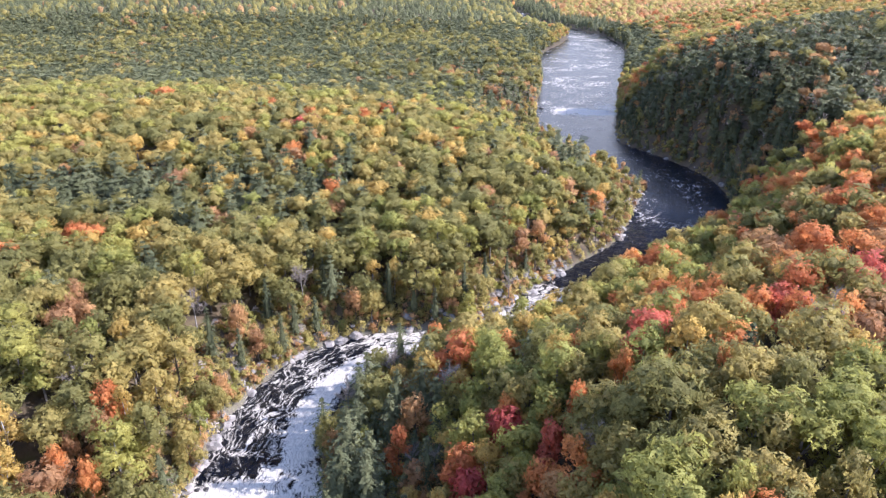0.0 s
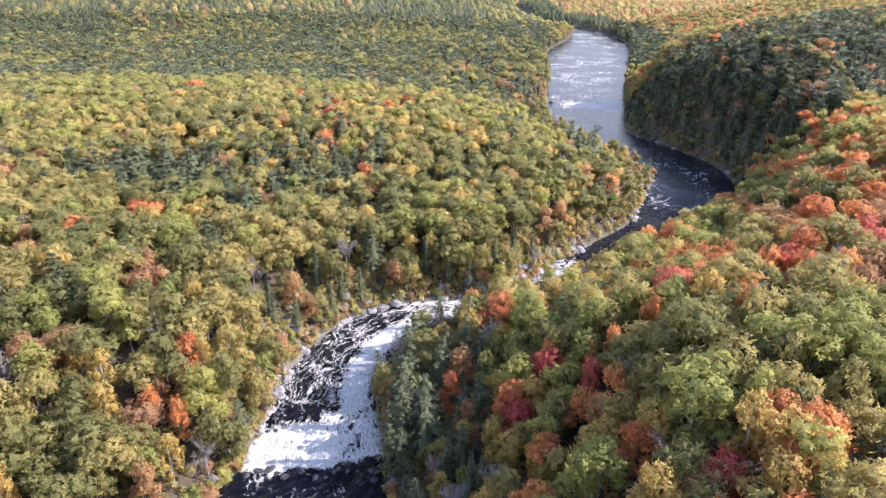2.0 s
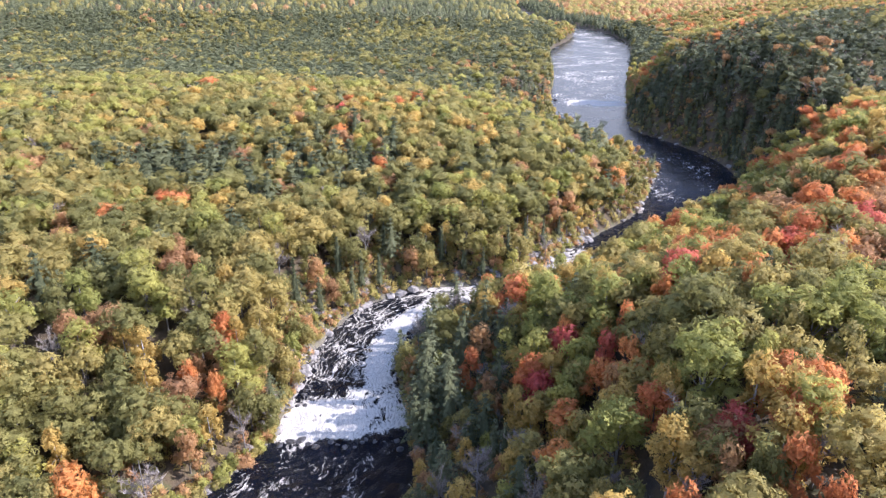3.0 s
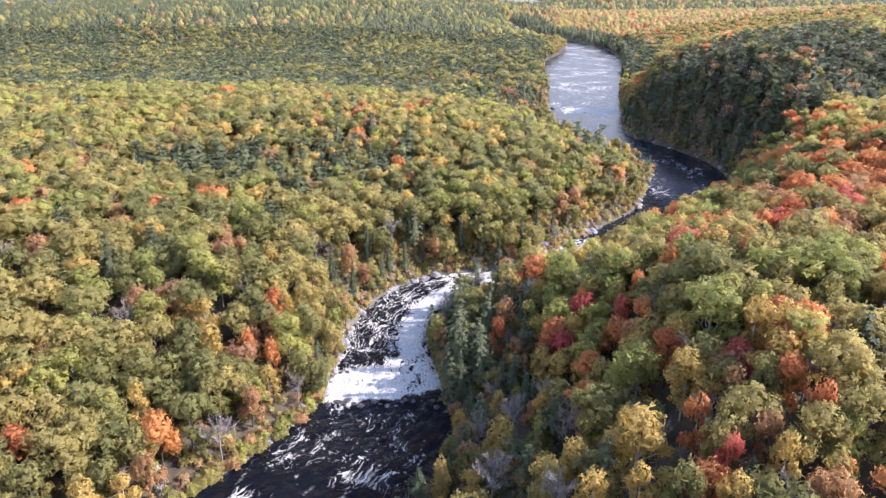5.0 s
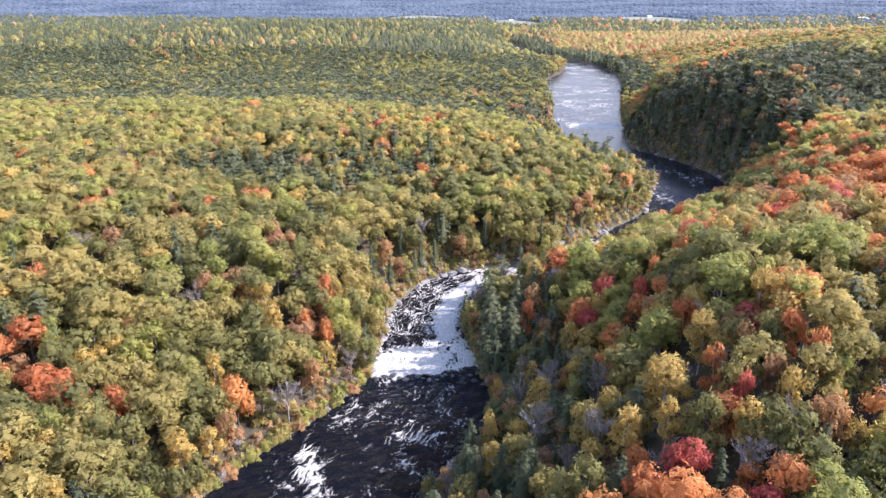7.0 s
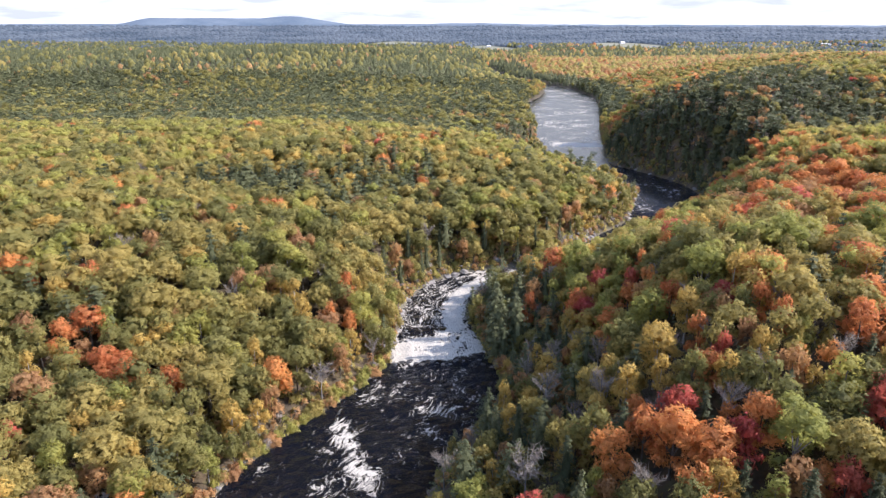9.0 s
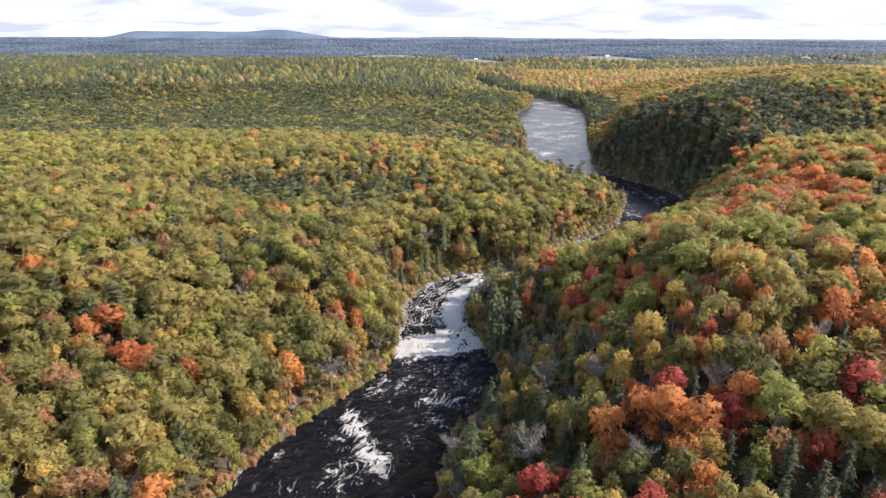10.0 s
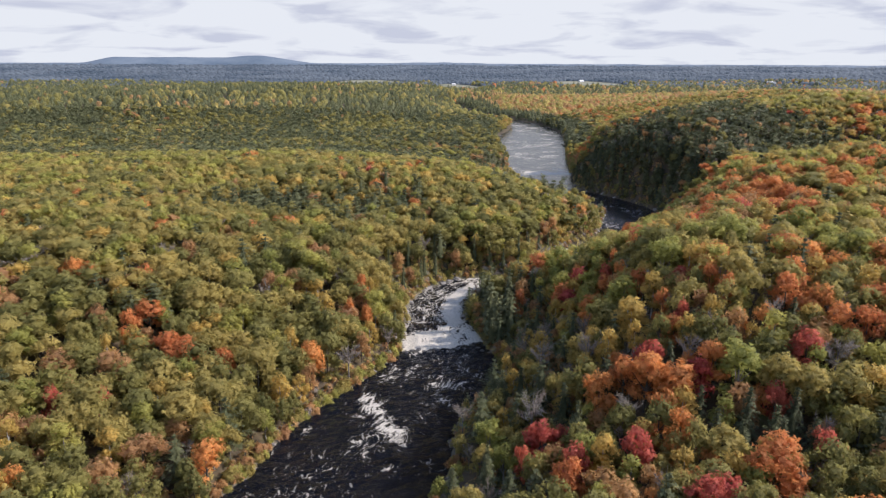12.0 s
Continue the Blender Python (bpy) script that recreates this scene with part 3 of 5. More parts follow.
def broadleaf(seed, n, size, lobes=8, fill=0.72, height=14.0, radius=3.7, upright=1.0, low=0.34):
    """A rounded, billowing crown (corners, faces, normals) and its trunk with limbs (corners, faces)."""
    r = np.random.default_rng(seed)
    mid, half = height * (low + 1) / 2, height * (1 - low) / 2
    cen, rad = [(0, 0, mid + half * 0.45)], [radius * 0.56]
    for k in range(lobes - 1):
        a, up = 2.4 * k + r.uniform(-0.5, 0.5), r.uniform(-0.75, 0.55)
        out = radius * r.uniform(0.36, 0.95) * (1 - 0.35 * max(up, 0)) / upright
        cen.append((out * np.cos(a), out * np.sin(a), mid + up * half))
        rad.append(radius * r.uniform(0.20, 0.48))
    cen, rad = np.array(cen), np.array(rad)
    m = 6 * n
    pick = r.choice(lobes, m, p=rad ** 2 / (rad ** 2).sum())
    d = r.normal(0, 1, (m, 3))
    d[:, 2] = np.abs(d[:, 2]) - 0.5
    d /= np.linalg.norm(d, axis=1)[:, None]
    pt = cen[pick] + d * rad[pick, None] * (r.uniform(0.78, 1.20, (m, 1)) + 0.32 * (r.uniform(0, 1, (m, 1)) > 0.80) * r.uniform(0.3, 1, (m, 1))) * np.array([1, 1, 1.12])
    inside = np.zeros(m, bool)
    for c, q in zip(cen, rad):
        inside |= np.linalg.norm(pt - c, axis=1) < 0.80 * q
    pt, d = pt[~inside][:n], d[~inside][:n]
    lv, lf, ln = clumps(pt, d, size, r)
    pieces = [(lv, lf)] + [(OCTA_V * q * fill + c, OCTA_F) for c, q in zip(cen, rad)]
    V, F = join(pieces)
    N = np.vstack([ln] + [OCTA_V] * lobes)
    wood = [prism((0, 0, -0.8), (0.05, 0.1, mid - 0.3 * half), 0.24, 0.15), prism((0.05, 0.1, mid - 0.3 * half), cen[0], 0.15, 0.05)]
    for c in cen[1:6]:
        wood.append(prism((0, 0, mid - half * r.uniform(0.3, 0.9)), c, 0.10, 0.03, 4))
    return (V, F, N, *join(wood))


def conifer(seed, whorls, boughs, steps, height=14.8, radius=5.6, droop=-0.02, low=0.14, ragged=0.5, size=0.6):
    """A needle tree in open tiers of level or drooping boughs with flat sprays, and its trunk."""
    r = np.random.default_rng(seed)
    broad = radius > 4
    pts, nrm = [], []
    for k in range(whorls):
        f = k / (whorls - 1)
        z = height * (low + (0.985 - low) * f)
        reach = radius * (1 - f ** (1.6 if broad else 1.15) * 0.93) * (0.62 + 0.38 * min(1, f * 4))
        count = max(3, int(round(boughs * (1 - 0.35 * f))))
        for b in range(count):
            a = 2 * np.pi * (b + 0.5 * (k % 2)) / count + r.uniform(-0.35, 0.35)
            ln = reach * r.uniform(1 - ragged, 1 + 0.35 * ragged)
            m = max(1, int(round(steps * (0.4 + 0.6 * ln / radius))))
            for s in range(m):
                q = (s + 0.75) / m
                side = 0.10 * ln * q
                pts.append((np.cos(a) * ln * q + r.uniform(-side, side), np.sin(a) * ln * q + r.uniform(-side, side), z + droop * ln * q + (0.05 * ln * q * q if broad else 0.0) + r.uniform(-0.14, 0.14)))
                nrm.append((0.55 * np.cos(a), 0.55 * np.sin(a), 0.85))
    pts, nrm = np.array(pts), np.array(nrm)
    lv, lf, ln = clumps(pts, nrm, size, r, 0.28, 1.25)
    t = np.linspace(0, 2 * np.pi, 6)[:5]
    heart = radius * (0.24 if broad else 0.36)
    core = np.vstack([np.stack([np.cos(t) * heart, np.sin(t) * heart, np.full(5, height * (low + 0.05))], 1), [(0, 0, height * 0.94)]])
    V, F = join([(lv, lf), (core, np.array([(i, (i + 1) % 5, 5) for i in range(5)]))])
    cn = np.vstack([np.stack([np.cos(t), np.sin(t), 0 * t + 0.4], 1), [(0, 0, 1)]])
    return (V, F, np.vstack([ln, cn]), *prism((0, 0, -0.8), (0, 0, height * 0.99), 0.22, 0.03))


def bare(seed, n, height=12.0, radius=2.6, fine=0.05):
    """A leafless crown of fine upright twigs on spreading limbs."""
    r = np.random.default_rng(seed)
    wood = [prism((0, 0, -0.8), (0.1, 0, height * 0.55), 0.17, 0.09, 6), prism((0.1, 0, height * 0.55), (0.2, 0.1, height), 0.09, 0.02, 4)]
    tips = []
    for k in range(9):
        a, z0 = 2.4 * k, height * r.uniform(0.35, 0.7)
        ln = radius * r.uniform(0.6, 1.1)
        tip = np.array((ln * np.cos(a), ln * np.sin(a), z0 + height * r.uniform(0.15, 0.32)))
        wood.append(prism((0.05, 0, z0), tip, 0.045, 0.012, 3))
        tips.append((np.array((0.05, 0, z0)), tip))
    pick = r.integers(0, 9, n)
    f = r.uniform(0.3, 1.0, (n, 1))
    start = np.array([tips[i][0] for i in pick]) * (1 - f) + np.array([tips[i][1] for i in pick]) * f
    d = r.normal(0, 0.55, (n, 3)) + (0, 0, 0.75)
    d /= np.linalg.norm(d, axis=1)[:, None]
    ln = r.uniform(0.6, 1.7, (n, 1))
    w = np.cross(d, r.normal(0, 1, (n, 3)))
    w /= np.linalg.norm(w, axis=1)[:, None]
    c = np.stack([start - fine * w, start + fine * w, start + d * ln], 1)
    N = np.repeat(np.cross(w, d), 3, 0)
    return (c.reshape(-1, 3), np.arange(3 * n).reshape(n, 3), N, *join(wood))


LEVELS = ((700, 0.56, 14), (135, 1.18, 7), (58, 1.5, 4))


def template(kind, level, seed):
    """The shape of one kind of tree at a level of detail: 0 near, 1 middle, 2 far, 3 very far."""
    if level == 3:
        return far_shape(kind, seed)
    n, size, lobes = LEVELS[level]
    if kind == "pine":
        w, b, s, q = ((10, 8, 9, 0.52), (8, 7, 4, 1.05), (6, 6, 1, 2.1))[level]
        return conifer(seed, w, b, s, size=q)
    if kind == "spruce":
        w, b, s, q = ((16, 8, 6, 0.40), (10, 7, 3, 0.75), (6, 5, 1, 1.5))[level]
        return conifer(seed, w, b, s, 12.0, 3.2, -0.26, 0.06, 0.25, q)
    if kind == "twig":
        return bare(seed, (620, 170, 40)[level], fine=(0.045, 0.08, 0.16)[level])
    shape = {"oak": (14, 4.3, 1.0, 0.16), "olive": (14, 4.0, 1.0, 0.16), "birch": (14, 3.3, 1.1, 0.14), "aspen": (15, 3.5, 1.1, 0.18),
             "orange": (13.5, 4.0, 1.0, 0.14), "red": (13, 3.9, 1.0, 0.14), "rust": (12, 3.7, 1.0, 0.12)}[kind]
    return broadleaf(seed, n, size * shape[1] / 3.7, lobes, (0.66, 0.74, 0.80)[level], shape[0], shape[1], shape[2], shape[3])


def spray_share(kind, level, corners):
    """1 on the leaf sprays, less on the inner billows behind them, 0 on far shapes and twigs."""
    share = np.ones(corners)
    if kind == "twig":
        return 0 * share
    if level == 3:
        return share
    inner = 6 if kind in ("pine", "spruce") else 6 * LEVELS[level][2]
    share[-inner:] = 0.0
    return share


def far_shape(kind, seed):
    """A very distant tree: a lumpy dome, or a ragged cone."""
    r = np.random.default_rng(seed)
    none_v, none_f = np.zeros((0, 3)), np.zeros((0, 4), int)
    if kind in ("pine", "spruce"):
        h, rad = (14.5, 3.3) if kind == "pine" else (12.5, 2.8)
        a = np.linspace(0, 2 * np.pi, 6)[:5] + r.uniform(0, 1)
        ring = np.stack([np.cos(a), np.sin(a), 0 * a], 1)
        low = ring * rad * r.uniform(0.7, 1.2, (5, 1))
        low[:, 2] = h * (0.15 + 0.1 * r.uniform(0, 1, 5))
        V = np.vstack([low, [(0.2, 0.1, h)]])
        return V, np.array([(i, (i + 1) % 5, 5) for i in range(5)]), np.vstack([ring + (0, 0, 0.3), [(0, 0, 1)]]), none_v, none_f
    h, rad = (12, 3.2) if kind == "twig" else (14.0, 3.9)
    rings, norms = [], []
    for z, q, m, up in ((0.15, 1.0, 5, 0.35), (0.72, 0.86, 5, 0.9), (1.0, 0.02, 1, 3.0)):
        a = np.linspace(0, 2 * np.pi, m, endpoint=False) + r.uniform(0, 1)
        s = r.uniform(0.75, 1.2, m) * rad * q
        rings.append(np.stack([np.cos(a) * s, np.sin(a) * s, h * (z + r.uniform(-0.06, 0.06, m))], 1))
        norms.append(np.stack([np.cos(a), np.sin(a), 0 * a + up], 1))
    q = []
    for i in range(5):
        q += [(i, (i + 1) % 5, 5 + (i + 1) % 5), (i, 5 + (i + 1) % 5, 5 + i), (5 + i, 5 + (i + 1) % 5, 10)]
    return np.vstack(rings), np.array(q), np.vstack(norms), none_v, none_f


# ---- trees: where they stand ----
KINDS = ["oak", "olive", "birch", "aspen", "orange", "red", "rust", "pine", "spruce", "twig"]


def woods_mix(x, y):
    """How likely each kind of tree is at a place of the plan."""
    w = np.tile(np.array([0.36, 0.32, 0.06, 0.15, 0.016, 0.001, 0.04, 0.06, 0.01, 0.03]), (len(x), 1))

    def zone(cx, cy, rx, ry, mix, force=1.0):
        g = force * np.exp(-(((x - cx) / rx) ** 2 + ((y - cy) / ry) ** 2) ** 2)
        w[:] = w * (1 - g[:, None]) + g[:, None] * np.array(mix)

    def half(g, mix):
        w[:] = w * (1 - g[:, None]) + g[:, None] * np.array(mix)

    gap, level, side, along_y = river_near(x, y)
    east = (side > 0) & (along_y < 330)
    half(np.where(east, 1.0, 0.0), [0.15, 0.26, 0.16, 0.20, 0.11, 0.01, 0.03, 0.02, 0.03, 0.03])
    # far side of the plateau: dark needle woods, paler on the rise behind
    rim = np.clip(390 - 0.42 * (x + 200), 335, 400)
    half(smoothstep(rim, rim + 40, y) * (x < 110), [0.17, 0.05, 0.0, 0.01, 0.0, 0.0, 0.04, 0.62, 0.11, 0.0])
    half(0.9 * smoothstep(760, 860, y) * (1 - smoothstep(20, 130, x)), [0.10, 0.02, 0.0, 0.0, 0.0, 0.0, 0.02, 0.68, 0.18, 0.0])
    zone(-290, 940, 130, 90, [0.44, 0.22, 0.01, 0.01, 0.0, 0.0, 0.06, 0.26, 0.0, 0.0], 0.6)
    zone(-160, 300, 190, 95, [0.15, 0.39, 0.06, 0.31, 0.004, 0.001, 0.02, 0.05, 0.0, 0.02], 0.85)
    zone(-230, 225, 60, 30, [0.08, 0.40, 0.20, 0.26, 0.02, 0.0, 0.02, 0.01, 0.0, 0.01], 0.7)
    zone(20, 330, 60, 60, [0.12, 0.30, 0.10, 0.36, 0.01, 0.0, 0.02, 0.09, 0.0, 0.0], 0.8)
    # stands of one kind together
    for k in range(len(KINDS)):
        w[:, k] *= 0.08 + 4.5 * np.where(y > 430, value_noise(x, y, 80, 60 + k), value_noise(x, y, 34, 20 + k)) ** 4 + 0.8 * value_noise(x, y, 80, 40 + k) ** 2
    w[:] = w / w.sum(1)[:, None]
    zone(-100, 202, 44, 20, [0.10, 0.07, 0.04, 0.02, 0.01, 0.0, 0.03, 0.72, 0.0, 0.01], 0.92)
    zone(-70, 225, 30, 25, [0.15, 0.1, 0.08, 0.04, 0.02, 0.0, 0.04, 0.55, 0.0, 0.02], 0.8)
    zone(52, 318, 38, 55, [0.15, 0.28, 0.03, 0.22, 0.0, 0.0, 0.02, 0.28, 0.02, 0.02], 0.9)
    zone(62, 285, 20, 28, [0.18, 0.06, 0.02, 0.02, 0.03, 0.0, 0.1, 0.45, 0.12, 0.02], 0.9)
    zone(48, 450, 28, 110, [0.16, 0.08, 0.03, 0.0, 0.0, 0.0, 0.30, 0.22, 0.0, 0.21], 0.9)
    zone(-95, 85, 42, 45, [0.24, 0.30, 0.12, 0.20, 0.01, 0.0, 0.06, 0.04, 0.0, 0.03], 0.6)
    # east bank: dark needle trees at the fall, reds and oranges on the ridge
    zone(-14, 118, 16, 34, [0.08, 0.04, 0.02, 0.01, 0.02, 0.01, 0.04, 0.66, 0.08, 0.04], 0.97)
    zone(-5, 52, 26, 34, [0.14, 0.16, 0.10, 0.06, 0.06, 0.01, 0.09, 0.06, 0.08, 0.24], 0.85)
    zone(8, 4, 34, 30, [0.12, 0.08, 0.05, 0.02, 0.16, 0.03, 0.12, 0.02, 0.25, 0.15], 0.93)
    zone(-22, 16, 16, 30, [0.22, 0.12, 0.03, 0.01, 0.03, 0.02, 0.08, 0.14, 0.25, 0.10], 0.9)
    zone(32, 78, 26, 24, [0.04, 0.24, 0.22, 0.46, 0.04, 0.0, 0.0, 0.0, 0.0, 0.0], 0.97)
    zone(15, 84, 22, 20, [0.06, 0.20, 0.22, 0.42, 0.06, 0.01, 0.0, 0.0, 0.0, 0.02], 0.97)
    zone(92, 140, 50, 55, [0.08, 0.14, 0.15, 0.06, 0.34, 0.0, 0.19, 0.0, 0.0, 0.04], 0.92)
    zone(60, 190, 30, 26, [0.10, 0.26, 0.26, 0.26, 0.08, 0.02, 0.02, 0.0, 0.0, 0.0], 0.8)
    half(smoothstep(430, 560, y + 0.25 * x) * smoothstep(110, 170, x), [0.20, 0.34, 0.01, 0.01, 0.04, 0.0, 0.36, 0.04, 0.0, 0.0])
    # bluff: darkest kinds picked so that leaf colour stands in for its shade
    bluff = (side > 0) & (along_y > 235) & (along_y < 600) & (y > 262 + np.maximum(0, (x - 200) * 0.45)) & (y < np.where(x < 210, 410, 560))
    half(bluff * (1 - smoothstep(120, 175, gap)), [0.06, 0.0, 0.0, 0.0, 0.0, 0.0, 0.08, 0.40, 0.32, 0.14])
    zone(128, 470, 42, 62, [0.10, 0.16, 0.06, 0.02, 0.20, 0.0, 0.36, 0.04, 0.0, 0.06], 0.85)
    half(1.0 * (side > 0) * (along_y > 560) * (1 - smoothstep(28, 48, gap)), [0.05, 0.0, 0.0, 0.0, 0.0, 0.0, 0.0, 0.25, 0.70, 0.0])
    half(0.92 * smoothstep(1250, 1500, y), [0.10, 0.01, 0.0, 0.0, 0.0, 0.0, 0.01, 0.64, 0.24, 0.0])
    half(0.97 * (side > 0) * (along_y < 145) * (along_y > 25) * (1 - smoothstep(14, 32, gap)), [0.08, 0.06, 0.05, 0.02, 0.02, 0.0, 0.07, 0.45, 0.10, 0.15])
    for k in range(len(KINDS)):
        w[:, k] *= 0.45 + 1.1 * value_noise(x, y, 24, 90 + k)
    w[:, 9] *= y < 600
    # few bright broadleaved trees among the needle woods of the plateau and the rise behind it
    w[:, [1, 2, 3, 4, 6]] *= (1 - 0.6 * smoothstep(rim + 20, rim + 60, y) * (x < 110))[:, None]
    return w / w.sum(1)[:, None]


# clearings far off: x, y, half width, half depth
FIELDS = [(240, 2150, 70, 250), (720, 2300, 150, 230), (1400, 2120, 70, 200), (-60, 2500, 140, 190)]


def stand(x0, x1, y0, y1, step, keep):
    """A jittered lattice of trees on a stretch of land: x, y, kind, size, turn."""
    gx, gy = np.meshgrid(np.arange(x0, x1, step), np.arange(y0, y1, step * 0.87))
    gx = gx + (np.arange(gx.shape[0]) % 2)[:, None] * step / 2
    x = (gx + rng.uniform(-0.40, 0.40, gx.shape) * step).ravel()
    y = (gy + rng.uniform(-0.40, 0.40, gx.shape) * step).ravel()
    ok = keep(x, y)
    for fx, fy, rx, ry in FIELDS:
        ok &= ((x - fx) / (rx + 12)) ** 2 + ((y - fy) / (ry + 12)) ** 2 > 1
    x, y = x[ok], y[ok]
    gap, level, side, ry = river_near(x, y)
    clear = np.where((side < 0) & (ry > 92) & (ry < 190), 0.6, 0.2)
    ok = gap > clear
    x, y, gap, side, ry = x[ok], y[ok], gap[ok], side[ok], ry[ok]
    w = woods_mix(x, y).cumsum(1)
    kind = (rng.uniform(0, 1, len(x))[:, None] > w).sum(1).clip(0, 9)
    size = np.where(side < 0, 1.18, 1.13) * np.clip(rng.normal(0.97, 0.17, len(x)), 0.6, 1.4) * (0.88 + 0.26 * value_noise(x, y, 30, 61)) * (0.60 + 0.40 * smoothstep(1, 14, gap)) * np.where((side > 0) & (ry < 110), 0.74 + 0.26 * smoothstep(20, 45, gap), 1.0)
    size = size * np.where((side < 0) & (ry > 235) & (ry < 430), 0.52 + 0.48 * smoothstep(12, 60, gap), 1.0) * np.where((side > 0) & (ry > 245) & (ry < 560), 0.80 + 0.20 * smoothstep(30, 42, gap), 1.0)
    size = size * np.where((side > 0) & (ry > 560) & (gap < 50) & ((kind == 7) | (kind == 8)), 1.5, 1.0)
    size = size * (1 - 0.15 * np.exp(-((x - 4) / 40) ** 4 - ((y - 14) / 52) ** 4) * (side > 0))
    size = np.where((kind == 7) & (side > 0) & (ry < 150) & (ry > 50), np.maximum(size, 0.92), size)
    return x, y, kind, size, rng.uniform(0, 2 * np.pi, len(x))


# single trees that stand out by their colour or size, kind by kind: x, y, size
MARKED_EAST = {
    "aspen": [(8, 116, 1.42), (20, 128, 1.28), (54, 135, 1.86), (28, 62, 1.51), (32, 57, 0.82), (4, 94, 1.33), (9, 111, 1.3), (48, 67, 1.78), (48, 60, 1.24), (24, 58, 1.9), (11, 55, 1.55), (17, 1, 1.9)],
    "olive": [(43, 160, 1.9), (33, 146, 1.62), (43, 99, 1.43), (22, 98, 1.02), (14, 98, 1.1), (56, 89, 1.76), (39, 64, 0.97), (44, 57, 0.85), (29, 113, 1.21), (43, 80, 1.34), (34, 35, 1.46), (34, 27, 1.17), (26, 25, 1.23), (15, 29, 0.78), (-8, 37, 0.96), (25, -2, 1.41), (29, -6, 1.4), (36, -8, 1.42), (0, -15, 0.93)],
    "oak": [(62, 131, 1.56), (28, 85, 0.91), (31, 77, 1.9), (25, 79, 1.13), (48, 76, 1.14), (72, 176, 1.01), (28, 70, 1.04), (33, 69, 0.84), (35, 86, 0.76), (3, 50, 1.34), (8, 23, 0.79), (24, 37, 0.67), (19, 9, 1.18), (19, 15, 1.03)],
    "red": [(37, 107, 1.41), (16, 85, 0.72), (3, 83, 1.11), (80, 116, 1.32), (32, 99, 0.79), (15, 26, 0.6), (3, 16, 1.11), (-27, 3, 1.19), (-11, -13, 1.1), (-32, -2, 0.6), (36, 6, 1.15), (24, -20, 0.84), (22, -6, 0.88), (10, 5, 0.98), (-23, -10, 0.95)],
    "orange": [(62, 105, 1.02), (29, 94, 0.74), (10, 97, 0.77), (18, 77, 0.88), (66, 113, 1.51), (56, 108, 1.14), (67, 100, 1.12), (79, 134, 1.9), (-10, 101, 0.77), (41, 84, 0.6), (21, 91, 0.61), (2, 88, 1.34), (17, 58, 1.11), (27, 36, 0.84), (29, 30, 0.6), (14, 35, 0.7), (-1, 8, 1.73), (-11, 11, 1.22), (-4, 14, 1.07), (14, 7, 1.24), (-1, -3, 0.98), (-1, -10, 0.95), (-26, -15, 1.04), (10, -26, 1.83), (52, 8, 1.19), (47, 11, 1.18), (42, 25, 1.22)],
    "rust": [(15, 73, 0.92), (77, 151, 1.9), (-7, 109, 1.09), (21, 40, 0.79), (21, 28, 0.73), (-20, 56, 0.92), (25, 18, 0.93)],
    "twig": [(63, 97, 1.67), (21, 80, 1.2), (-10, 66, 1.39), (-17, 65, 0.92), (20, 18, 0.98), (-16, 45, 1.61), (9, 36, 0.72), (-2, 52, 1.24), (-26, 15, 1.9), (-7, 32, 1.49), (-41, 28, 1.31), (40, 1, 1.72)],
    "birch": [(6, 87, 1.19), (61, 86, 1.07), (41, 137, 1.45), (-2, 81, 0.89), (29, 52, 1.29), (16, 46, 1.38), (5, 34, 1.9), (-13, 58, 1.21), (21, 23, 0.92), (3, 26, 0.79), (-3, 28, 1.08), (13, 19, 1.02), (2, -25, 0.99), (-25, 51, 0.77), (-18, -12, 1.11)],
    "pine": [(-20, 104, 1.3), (-19, 115, 0.91), (-6, 117, 0.9), (-20, 94, 1.11), (-15, 92, 1.21), (-12, 109, 0.88), (-11, 115, 0.97), (-5, 127, 0.82), (-15, 98, 1.25), (-37, 24, 1.4)],
    "spruce": [(14, -9, 1.4), (17, -14, 1.39), (9, -16, 1.22), (23, -11, 1.3), (5, -13, 1.22), (23, -18, 1.27), (-24, 36, 1.22), (-21, 27, 1.16), (-29, 37, 1.22), (-18, 16, 1.23), (-48, -5, 1.46), (-40, -3, 1.48), (-37, -11, 1.42), (-19, 2, 1.14), (16, -18, 1.24), (6, -4, 1.02)],
}
